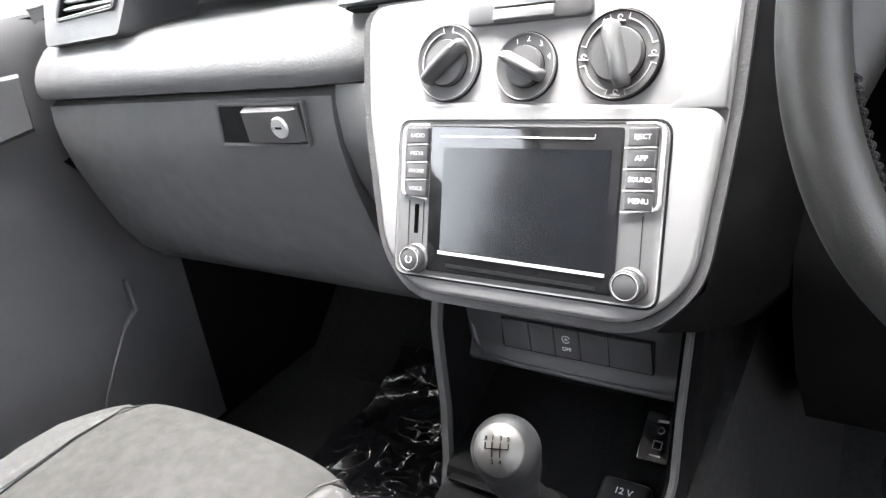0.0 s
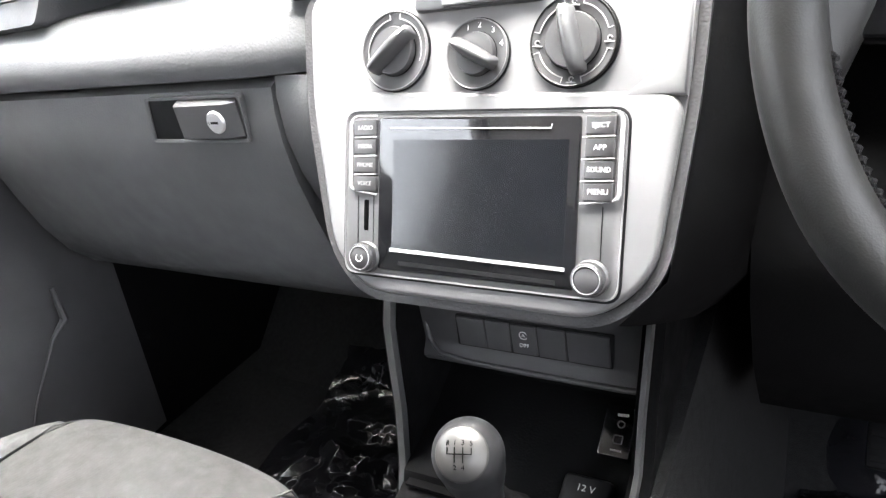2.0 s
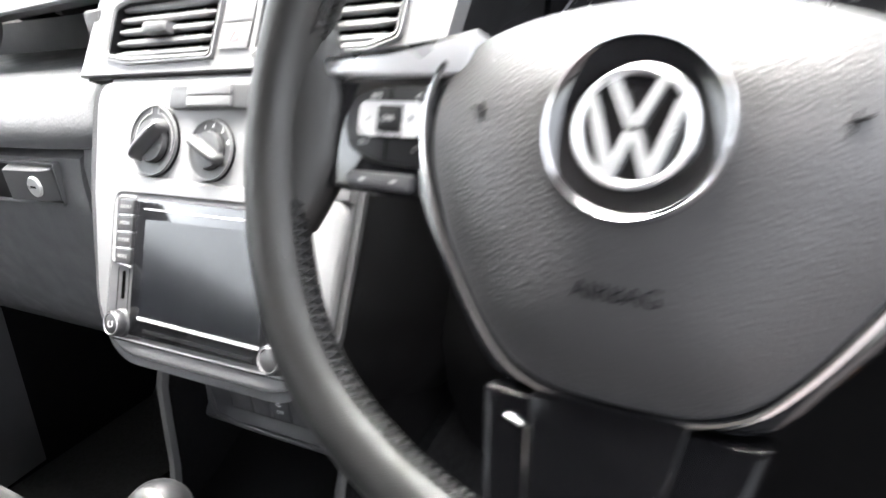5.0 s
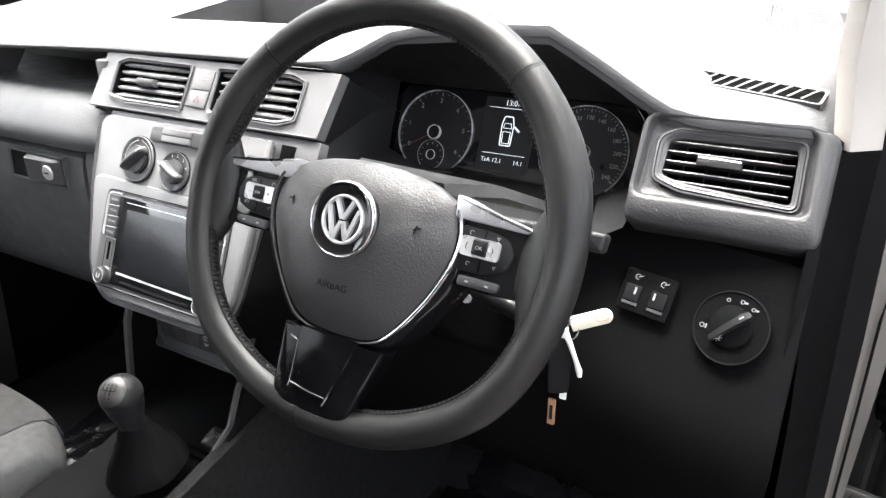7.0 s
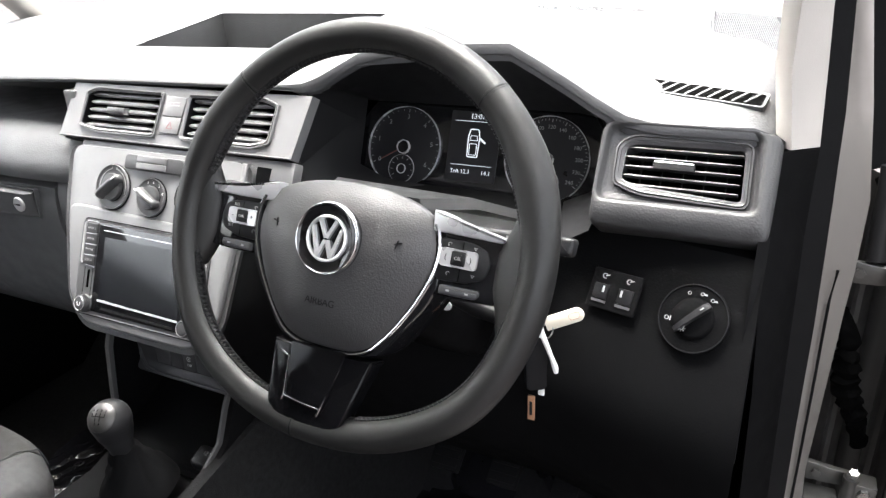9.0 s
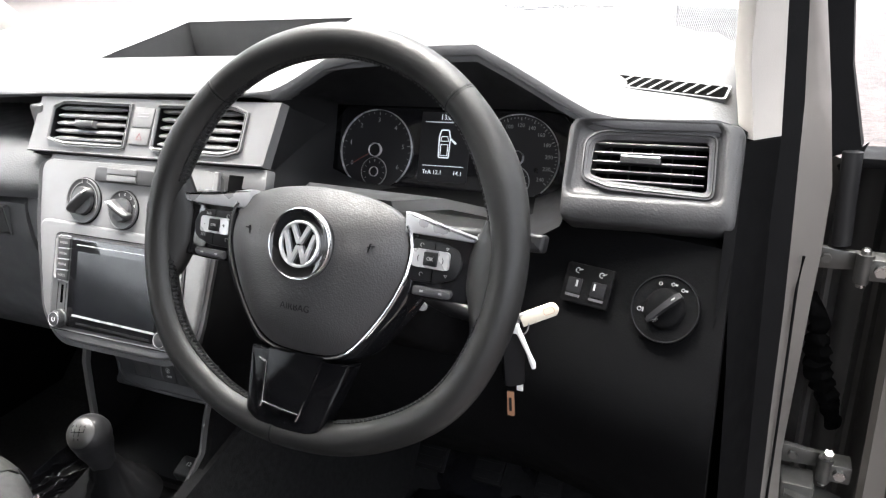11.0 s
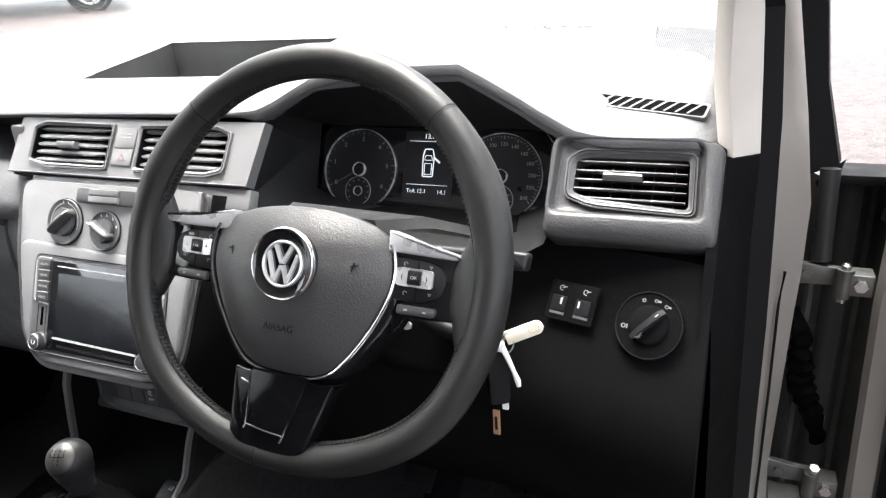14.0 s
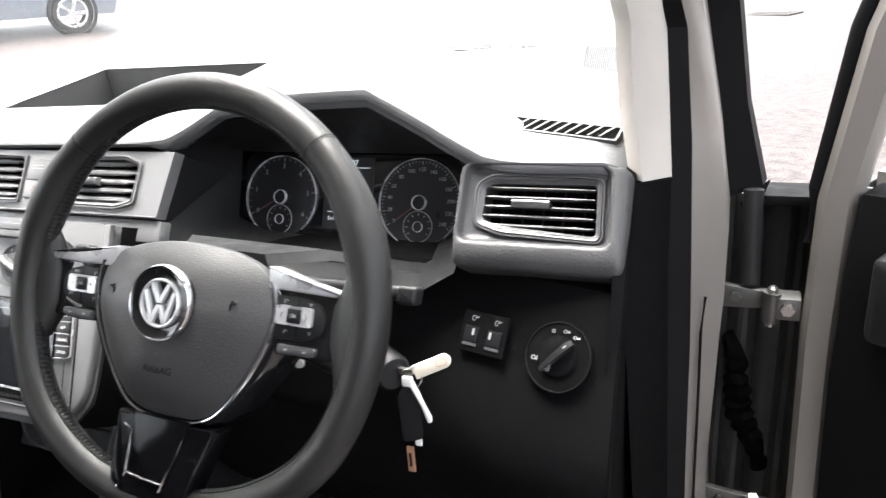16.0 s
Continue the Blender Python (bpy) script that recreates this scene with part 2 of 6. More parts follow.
def loft(sections, closed=True, caps=True, bm=None):
    """A skin through sections with as many points each."""
    bm = bm or bmesh.new()
    rings = [[bm.verts.new(p) for p in s] for s in sections]
    k = len(rings[0])
    for a, b in zip(rings, rings[1:]):
        for i in range(k if closed else k - 1):
            j = (i + 1) % k
            bm.faces.new((a[i], a[j], b[j], b[i]))
    if closed and caps:
        bm.faces.new(rings[-1])
        bm.faces.new(list(reversed(rings[0])))
    return bm


def extrude_x(profile, x0, x1, steps=1, bm=None, bow=None):
    """A closed (y, z) profile drawn out along x."""
    secs = []
    for i in range(steps + 1):
        x = x0 + (x1 - x0) * i / steps
        dy = bow(x) if bow else 0.0
        secs.append([(x, y + dy, z) for y, z in profile])
    return loft(secs, bm=bm)


def interp(table, x):
    """Smooth values between the rows (x, a, b, ...) of a table."""
    if x <= table[0][0]:
        return table[0][1:]
    for lo, hi in zip(table, table[1:]):
        if x <= hi[0]:
            t = (x - lo[0]) / (hi[0] - lo[0])
            return tuple(a + (b - a) * t for a, b in zip(lo[1:], hi[1:]))
    return table[-1][1:]


def words(body, size, material, parent, x, y, z, name="lettering", rot=0.0, depth=0.0002, align="CENTER"):
    cu = bpy.data.curves.new(name, "FONT")
    cu.body, cu.size, cu.extrude = body, size, depth
    cu.align_x, cu.align_y = align, "CENTER"
    cu.resolution_u = 3
    tmp = bpy.data.objects.new(name, cu)
    scene.collection.objects.link(tmp)
    bpy.context.view_layer.update()
    me = bpy.data.meshes.new_from_object(tmp.evaluated_get(bpy.context.evaluated_depsgraph_get()))
    bpy.data.objects.remove(tmp)
    me.name = name
    me.transform(pose(x, y, z, 0, 0, rot))
    me.materials.clear()
    me.materials.append(material)
    ob = new(name, me)
    ob.parent = parent
    return ob


def face(x, y, z, tilt, turn=0.0):
    """A frame on a panel that leans back by tilt: x to the right, y up the panel, z out of it."""
    return pose(x, y, z, 0, 0, turn) @ pose(0, 0, 0, 90 - tilt, 0, 0)


def bar2(x0, y0, x1, y1, w, z0, z1, bm=None):
    """A straight bar in a panel's plane."""
    d = Vector((x1 - x0, y1 - y0)).normalized()
    n = Vector((-d.y, d.x)) * w / 2
    return prism([(x0 + n.x * -1, y0 - n.y), (x1 - n.x, y1 - n.y), (x1 + n.x, y1 + n.y), (x0 + n.x, y0 + n.y)], z0, z1, bm=bm)


def arc_band(r0, r1, a0, a1, z0, z1, cx=0.0, cy=0.0, n=24, bm=None):
    bm = bm or bmesh.new()
    o = [(cx + r1 * math.cos(radians(a0 + (a1 - a0) * i / n)), cy + r1 * math.sin(radians(a0 + (a1 - a0) * i / n))) for i in range(n + 1)]
    q = [(cx + r0 * math.cos(radians(a0 + (a1 - a0) * i / n)), cy + r0 * math.sin(radians(a0 + (a1 - a0) * i / n))) for i in range(n + 1)]
    for i in range(n):
        prism([q[i], o[i], o[i + 1], q[i + 1]], z0, z1, bm=bm)
    return bm


# ---- ground, cabin shell ----
bm = bmesh.new()
GZ = -0.1
# Slope chosen so the distant parked car fits the camera's view.
SLOPE = math.tan(radians(2.5))


def ground_z(y):
    return GZ + SLOPE * y


def bank(x):
    """Raise the passenger side so the parked car fits the camera's view."""
    return 0.107 * min(14.0, max(0.0, -1.0 - x))


loft([[(x, y, ground_z(y) + bank(x)) for y in (-400, 0, 400)] for x in (-400, -60, -15, -8, -1, 60, 400)], closed=False, bm=bm)
solo("ground", bm, TARMAC, "wet reddish-grey tarmac yard round the van", "ground", "structure")

solo("floor", box(-0.86, 0.80, -1.3, 0.62, 0.36, 0.41), CARPET, "black carpeted cabin floor", "floor", "structure")
solo("bulkhead", box(-0.84, 0.80, 0.60, 0.66, 0.36, 1.2), CARPET, "dark carpeted front bulkhead of the footwells", "wall", "structure")
# Unseen rear wall, kept dark to cut light bounced onto the lower dash.
solo("wall_rear", box(-0.86, 0.86, -1.36, -1.3, 0.3, 1.85), REAR, "unseen grey rear wall that closes the cabin", "wall", "structure")
# Unseen roof; its front edge and tone are set to shape cabin light.
bm = extrude_x([(-1.32, 1.78), (-0.13, 1.778), (-0.03, 1.74), (-0.02, 1.76), (-0.12, 1.81), (-1.32, 1.82)], -0.80, 0.80)
solo("ceiling", bm, LINING, "unseen pale grey roof lining above the cabin", "ceiling", "structure")

# windscreen
def screen_foot(x):
    """How far forward the windscreen's foot lies."""
    return 0.93 - 0.62 * x * x


cols_ = []
for i in range(17):
    u = i / 16
    xb, xt = -0.82 + 1.56 * u, -0.73 + 1.38 * u
    front = [(xb + (xt - xb) * t, screen_foot(xb) * (1 - t) + (-0.025 - 0.06 * xt * xt) * t, 1.254 + (1.752 - 1.254) * t + 0.03 * math.sin(math.pi * t)) for t in (j / 10 for j in range(11))]
    cols_.append(front + [(x, y + 0.003, z + 0.004) for x, y, z in reversed(front)])
bm = loft(cols_)
w1 = solo("windscreen", bm, PANE, "clear raked windscreen glass above the dashboard", "windscreen", "structure")
w1.visible_shadow = False

# pillars
def slab(name, a, b, wide, deep, material, label, category, kind="structure"):
    """A bar from a to b with a rounded box section."""
    a, b = Vector(a), Vector(b)
    t = (b - a).normalized()
    s = Vector((1, 0, 0))
    s = (s - t * s.dot(t)).normalized()
    w = t.cross(s)
    sec = rounded([(-wide / 2, -deep / 2), (wide / 2, -deep / 2), (wide / 2, deep / 2), (-wide / 2, deep / 2)], min(wide, deep) * 0.3, 3)
    return solo(name, loft([[tuple(p + s * x + w * y) for x, y in sec] for p in (a, a.lerp(b, 0.5), b)]), material, label, category, kind)


# light pillar trim with a slanted foot
sec = [[(0.703, 0.40, 1.19), (0.708, 0.19, 1.195), (0.722, 0.183, 1.193), (0.747, 0.205, 1.193), (0.752, 0.26, 1.193), (0.752, 0.42, 1.19)],
       [(0.694, 0.46, 1.27), (0.697, 0.19, 1.27), (0.712, 0.18, 1.27), (0.742, 0.205, 1.27), (0.745, 0.26, 1.27), (0.745, 0.46, 1.27)],
       [(0.692, 0.36, 1.345), (0.696, 0.165, 1.345), (0.711, 0.155, 1.345), (0.734, 0.18, 1.345), (0.738, 0.22, 1.345), (0.738, 0.36, 1.345)],
       [(0.665, 0.12, 1.56), (0.666, 0.02, 1.56), (0.68, 0.0, 1.56), (0.70, 0.02, 1.56), (0.71, 0.05, 1.56), (0.71, 0.12, 1.56)],
       [(0.62, -0.02, 1.77), (0.622, -0.10, 1.77), (0.635, -0.12, 1.77), (0.66, -0.10, 1.77), (0.67, -0.07, 1.77), (0.67, -0.02, 1.77)]]
pillar = thing("pillar_trim", "pale grey plastic windscreen pillar trim beside the dashboard", "pillar trim")
part("cover", loft(sec), TRIM, pillar, sharp=70)
pillar.location = (0.012, 0.018, -0.011)
slab("pillar_left", (-0.80, 0.62, 1.2), (-0.70, -0.02, 1.78), 0.07, 0.07, TRIM, "pale grey plastic windscreen pillar trim on the passenger side", "pillar trim")


def ribbon(name, rows, material, label, category, kind="structure"):
    """Rows of (x_left, x_right, y_left, y_right, z, thickness): an upright strip that follows the door opening."""
    ob = solo(name, loft([[(a, c, z), (b, d, z), (b, d + th, z), (a, c + th, z)] for a, b, c, d, z, th in rows]), material, label, category, kind)
    ob.location = (0.010, 0.018, -0.011)
    return ob


# rubber seal and painted flange round the door opening
ribbon("door_seal", [(0.632, 0.662, -0.13, -0.12, 1.78, 0.05), (0.676, 0.705, -0.01, 0.0, 1.58, 0.06), (0.722, 0.757, 0.20, 0.212, 1.334, 0.06), (0.732, 0.766, 0.20, 0.212, 1.226, 0.06), (0.738, 0.7705, 0.20, 0.212, 1.105, 0.06),
                     (0.742, 0.7745, 0.20, 0.212, 0.997, 0.06), (0.745, 0.7765, 0.20, 0.212, 0.859, 0.06), (0.748, 0.780, 0.20, 0.212, 0.70, 0.06), (0.76, 0.805, 0.19, 0.2, 0.38, 0.06)],
       RUBBER, "black rubber door seal round the open driver doorway", "door seal")
ribbon("door_frame", [(0.663, 0.69, -0.12, -0.10, 1.78, 0.08), (0.705, 0.728, 0.0, 0.02, 1.58, 0.1), (0.757, 0.772, 0.215, 0.245, 1.334, 0.3), (0.766, 0.791, 0.215, 0.245, 1.226, 0.3), (0.770, 0.805, 0.215, 0.245, 1.13, 0.3),
                      (0.773, 0.805, 0.215, 0.245, 1.05, 0.3), (0.7745, 0.803, 0.215, 0.245, 0.997, 0.3), (0.7765, 0.800, 0.215, 0.245, 0.859, 0.3), (0.7775, 0.798, 0.215, 0.245, 0.78, 0.3), (0.780, 0.803, 0.215, 0.245, 0.70, 0.3), (0.805, 0.83, 0.2, 0.23, 0.36, 0.3)],
       PAINT, "silver-grey painted metal flange of the driver doorway", "door frame")
solo("flange_seam", tube([(0.7968, 0.2380, 1.0482), (0.7944, 0.2370, 1.0081), (0.7960, 0.2385, 0.9019), (0.7970, 0.2395, 0.7925), (0.7980, 0.2400, 0.60)], 0.0016, 8), RUBBER, "dark sealant seam down the painted door flange", "seam", "structure")
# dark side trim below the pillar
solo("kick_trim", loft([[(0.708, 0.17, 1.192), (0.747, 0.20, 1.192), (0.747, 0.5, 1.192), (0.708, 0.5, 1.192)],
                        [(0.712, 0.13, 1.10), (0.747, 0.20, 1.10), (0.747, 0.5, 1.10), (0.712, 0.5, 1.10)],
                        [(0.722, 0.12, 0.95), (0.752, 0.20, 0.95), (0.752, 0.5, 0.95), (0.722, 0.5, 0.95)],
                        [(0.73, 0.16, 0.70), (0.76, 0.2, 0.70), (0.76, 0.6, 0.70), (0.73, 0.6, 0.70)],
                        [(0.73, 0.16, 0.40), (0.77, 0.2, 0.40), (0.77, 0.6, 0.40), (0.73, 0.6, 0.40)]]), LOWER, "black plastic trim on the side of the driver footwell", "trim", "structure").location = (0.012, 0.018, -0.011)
solo("sill", box(0.72, 0.86, -1.3, 0.2, 0.30, 0.44, 0.01), PAINT, "painted door sill of the driver doorway", "sill", "structure")

SHIFT = Vector((0.012, 0.018, -0.011))

# ---- dashboard ----
dashboard = thing("dashboard", "dark grey grained plastic dashboard with an open storage tray on top", "dashboard")
EDGE = [(-0.82, 0.125, 1.203), (-0.6, 0.132, 1.211), (-0.35, 0.137, 1.221), (-0.19, 0.138, 1.2265), (0.0, 0.138, 1.2295), (0.1, 0.138, 1.231), (0.19, 0.138, 1.2325), (0.205, 0.142, 1.2345),
        (0.222, 0.152, 1.242), (0.243, 0.164, 1.2545), (0.262, 0.172, 1.265), (0.30, 0.178, 1.273), (0.35, 0.18, 1.277), (0.41, 0.182, 1.279), (0.45, 0.182, 1.280), (0.465, 0.18, 1.273), (0.485, 0.18, 1.2625), (0.517, 0.178, 1.2455), (0.55, 0.176, 1.2265), (0.582, 0.174, 1.2110), (0.61, 0.172, 1.2070), (0.70, 0.172, 1.2085), (0.714, 0.178, 1.203), (0.727, 0.19, 1.19)]
BASE = [(0.12, 1.214), (0.14, 1.221), (0.25, 1.252), (0.46, 1.288), (0.58, 1.293), (0.70, 1.289), (0.82, 1.274), (0.95, 1.268)]
XS = sorted({round(-0.82 + 0.02 * i, 3) for i in range(77)} - {-0.18, 0.14} | {-0.186, 0.147, 0.203, 0.212, 0.232, 0.252, 0.262, 0.714, 0.727, 0.45, 0.465, 0.485})
TX0, TX1, TY0, TY1 = -0.186, 0.147, 0.245, 0.445


def top_height(x, y):
    yf, zf = interp(EDGE, x)
    base = interp(BASE, y)[0] - 0.021 * min(1.0, max(0.0, (x - 0.15) / 0.15)) - 0.25 * max(0.0, -0.5 - x) ** 2 - (0.6 * max(0.0, x - 0.67) ** 1.5)
    span = 0.30 if zf > interp(BASE, yf)[0] else 0.17
    t = min(1.0, max(0.0, (y - yf) / span))
    w = 1 - t * t * (3 - 2 * t)
    near = 0.450 - 0.58 * (x - 0.623)
    dip = (0.012 + 0.016 * min(1.0, max(0.0, (x - 0.62) / 0.08))) * min(1.0, max(0.0, (x - 0.585) / 0.03)) * min(1.0, max(0.0, (y - near) / 0.03)) * min(1.0, max(0.0, (0.62 - y) / 0.1))
    return base + (zf - interp(BASE, yf)[0]) * w - dip


bm = bmesh.new()
cols = []
for x in XS:
    yf, zf = interp(EDGE, x)
    ys = [yf + 0.004 + (TY0 - yf - 0.004) * i / 6 for i in range(6)] + [TY0 + (TY1 - TY0) * i / 7 for i in range(7)] + [TY1 + (screen_foot(x) - 0.004 - TY1) * i / 7 for i in range(8)]
    q = 0.55 if x < 0.2 else 1.0
    lip = [(yf + 0.03, zf - 0.02 * q), (yf + 0.008, zf - 0.017 * q), (yf + 0.001, zf - 0.012 * q), (yf, zf - 0.006 * q), (yf + 0.0015, zf - 0.001)]
    cols.append([bm.verts.new((x, y, z)) for y, z in lip] + [bm.verts.new((x, y, top_height(x, y))) for y in ys])
k0 = 5 + 6
for xa, a, b in zip(XS, cols, cols[1:]):
    for i in range(len(a) - 1):
        if TX0 - 0.001 < xa < TX1 - 0.001 and k0 <= i < k0 + 7:
            continue
        bm.faces.new((a[i], b[i], b[i + 1], a[i + 1]))
part("top_pad", bm, DASH, dashboard, "sunlit upper pad with a hood over the dials")
# open tray
bm = bmesh.new()
n = 8
xs = [TX0 + (TX1 - TX0) * i / n for i in range(n + 1)]
TZ = 1.19
ring_t, ring_b = [], []
for x in xs:
    ring_t.append((x, TY0, top_height(x, TY0) - 0.001))
for i in range(1, n):
    y = TY0 + (TY1 - TY0) * i / n
    ring_t.append((TX1, y, top_height(TX1, y) - 0.001))
for x in reversed(xs):
    ring_t.append((x, TY1, top_height(x, TY1) - 0.001))
for i in range(n - 1, 0, -1):
    y = TY0 + (TY1 - TY0) * i / n
    ring_t.append((TX0, y, top_height(TX0, y) - 0.001))
cx, cy = (TX0 + TX1) / 2, (TY0 + TY1) / 2
lower = [(cx + (x - cx) * 0.93, cy + (y - cy) * 0.92, TZ + 0.01) for x, y, z in ring_t]
mid = [(x + (cx - x) * 0.015, y + (cy - y) * 0.02, z - 0.016) for x, y, z in ring_t]
mid2 = [(x + (cx - x) * 0.018, y + (cy - y) * 0.025, z - 0.018) for x, y, z in ring_t]
loft([lower, mid2, mid, ring_t], caps=False, bm=bm)
bm.faces.new([bm.verts.new((x, y, TZ + 0.009)) for x, y, z in lower])
part("storage_tray", bm, SHADED_TRAY, dashboard, "recessed open tray")
part("tray_divider", box(-0.06, 0.10, 0.36, 0.374, TZ + 0.004, TZ + 0.028, 0.004), SHADED_TRAY, dashboard)
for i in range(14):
    part("mat_rib", box(-0.06 + i * 0.0115, -0.056 + i * 0.0115, 0.27, 0.352, TZ + 0.008, TZ + 0.0115), SHADED_TRAY, dashboard)

# binnacle round the dials
outer_edge = [(x, interp(EDGE, x)[0] + 0.006, interp(EDGE, x)[1] - 0.014) for x in (0.205, 0.222, 0.243, 0.262, 0.30, 0.35, 0.39, 0.43, 0.45, 0.465, 0.485, 0.517, 0.55)]
low_edge = [(0.568, 0.168, 1.178), (0.568, 0.143, 1.134), (0.558, 0.128, 1.101), (0.512, 0.122, 1.074), (0.385, 0.107, 1.069), (0.25, 0.11, 1.08), (0.20, 0.11, 1.10), (0.195, 0.115, 1.16)]
loop0 = outer_edge + low_edge
CF = face(0.381, 0.240, 1.133, 21.8)
inner = []
for x, y, z in loop0:
    u = min(0.162, max(-0.162, (x - 0.381) * 0.93))
    v = min(0.062, max(-0.062, ((z - 1.133) * 0.72)))
    inner.append(tuple(CF @ Vector((u, v, 0.004))))
mid_loop = [tuple(Vector(a).lerp(Vector(b), 0.55) + Vector((0, 0, 0.006))) for a, b in zip(loop0, inner)]
bm = loft([loop0, mid_loop, inner], caps=False)
part("binnacle", bm, BLACK, dashboard, "dark recess round the dials", sharp=85)
# passenger side: open shelf, roll and lower edge
shelf = [(0.34, 1.205), (0.34, 1.158), (0.15, 1.152), (0.135, 1.15), (0.118, 1.143), (0.098, 1.125), (0.088, 1.108), (0.084, 1.092), (0.088, 1.080), (0.1, 1.076), (0.35, 1.076), (0.36, 1.205)]
part("shelf_roll", extrude_x(shelf, -0.80, -0.158, 24, bow=lambda x: 0.018 * max(0.0, (x + 0.3) / 0.142) ** 2), DASH, dashboard, "rolled edge below the open passenger shelf")
part("shelf_end", box(-0.215, -0.19, 0.13, 0.34, 1.145, 1.208, 0.004), DASH, dashboard)
cheek = [(0.10, 1.078), (0.094, 1.06), (0.092, 1.02), (0.10, 0.98), (0.12, 0.93), (0.15, 0.88), (0.3, 0.86), (0.3, 1.078)]
part("inner_cheek", extrude_x(cheek, -0.233, -0.12, 8, bow=lambda x: -0.03 * max(0.0, (x + 0.233) / 0.113) ** 1.5), DASH, dashboard)
# right side: vent surround, lower lip, knee panel
RV = face(0.642, 0.1665, 1.172, 31)
v_out = [(-0.0865, -0.0755), (0.0855, -0.0765), (0.0855, 0.034), (-0.088, 0.034)]
v_in = [(-0.0805, -0.0480), (0.0705, -0.0470), (0.0670, 0.0285), (-0.0785, 0.0300)]
v_mid = [(-0.084, -0.0535), (0.0755, -0.0520), (0.0715, 0.0315), (-0.083, 0.0325)]
v_floor = [(-0.060, -0.0370), (0.0600, -0.0390), (0.0580, 0.0190), (-0.058, 0.0200)]
levels = [(rounded(v_out, 0.014, 6), -0.05), (rounded(v_out, 0.014, 6), -0.008), (rounded(inset(v_out, 0.0018), 0.013, 6), 0.0030), (rounded(inset(v_out, 0.0055), 0.011, 6), 0.0080),
          (rounded(v_mid, 0.013, 6), 0.0118), (rounded(inset(v_in, -0.0018), 0.0115, 6), 0.0112), (rounded(v_in, 0.011, 6), 0.0092), (rounded(inset(v_in, 0.0028), 0.010, 6), 0.0040), (rounded(inset(v_in, 0.006), 0.009, 6), 0.0005), (rounded(v_floor, 0.008, 6), 0.0)]
# Same plastic as the dash; its darker colour here stands in for shade.
o = part("vent_surround", loft([[(x, y, z) for x, y in p] for p, z in levels], caps=False), FRAME, dashboard, "grained moulding round the driver air vent", sharp=55)
o.matrix_parent_inverse = RV
# Knee panel's near-black colour stands in for shade from wheel and overhang.
knee = [(0.3, 1.108), (0.122, 1.106), (0.105, 1.078), (0.078, 1.033), (0.05, 0.985), (0.035, 0.945), (0.036, 0.90), (0.06, 0.83), (0.12, 0.74), (0.2, 0.70), (0.3, 0.70)]
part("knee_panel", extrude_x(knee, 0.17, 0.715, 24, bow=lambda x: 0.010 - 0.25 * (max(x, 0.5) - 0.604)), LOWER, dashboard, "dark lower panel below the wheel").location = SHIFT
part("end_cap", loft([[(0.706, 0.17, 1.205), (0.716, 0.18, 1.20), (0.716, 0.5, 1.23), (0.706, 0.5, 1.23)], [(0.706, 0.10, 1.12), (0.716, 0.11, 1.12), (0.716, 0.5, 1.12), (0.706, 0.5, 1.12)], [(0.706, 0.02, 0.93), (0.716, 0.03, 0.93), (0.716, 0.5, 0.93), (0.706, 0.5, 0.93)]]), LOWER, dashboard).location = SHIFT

# speaker grille and demister slots on the top pad
def on_top(x, y, turn=0.0, lift=0.0):
    """A frame that lies on the top pad."""
    e = 0.012
    nrm = Vector((-(top_height(x + e, y) - top_height(x - e, y)) / (2 * e), -(top_height(x, y + e) - top_height(x, y - e)) / (2 * e), 1)).normalized()
    ax = Vector((1, 0, 0))
    ax = (ax - nrm * ax.dot(nrm)).normalized()
    m = Matrix((ax, nrm.cross(ax), nrm)).transposed().to_4x4()
    m.translation = Vector((x, y, top_height(x, y) + lift))
    return m @ pose(0, 0, 0, 0, 0, turn)


def speaker():
    o = Vector((0.660, 0.525, 1.2642))
    ax = Vector((0.086, 0.024, -0.009)).normalized()
    nz = ax.cross(Vector((-0.012, 0.084, 0.022))).normalized()
    m = Matrix((ax, nz.cross(ax), nz)).transposed().to_4x4()
    m.translation = o
    sp = thing("speaker_grille", "ribbed dark grey speaker grille at the dashboard corner", "speaker grille", m)
    edge = [(-0.0515, -0.0500), (-0.0330, -0.0640), (-0.0140, -0.0810), (0.0020, -0.1000), (0.0165, -0.1200), (0.050, -0.1200)]
    part("plate", prism(edge + [(0.055, 0.0400), (-0.0390, 0.0440)], -0.02, 0.001, 0.001), DEEP, sp)
    part("border", tube([(-0.0390, 0.0440, 0.001), (-0.0515, -0.0500, 0.001)], 0.0012, 6), MIDGREY, sp)
    for i in range(34):
        x = -0.047 + i * 0.0027
        y0 = interp(edge, x)[0]
        part("rib", box(x - 0.0006, x + 0.0006, y0 + 0.002, 0.041 if x > -0.038 else y0 + 0.002 + (x + 0.0515) * 6.2, 0.0, 0.0026), MIDGREY, sp)


speaker()


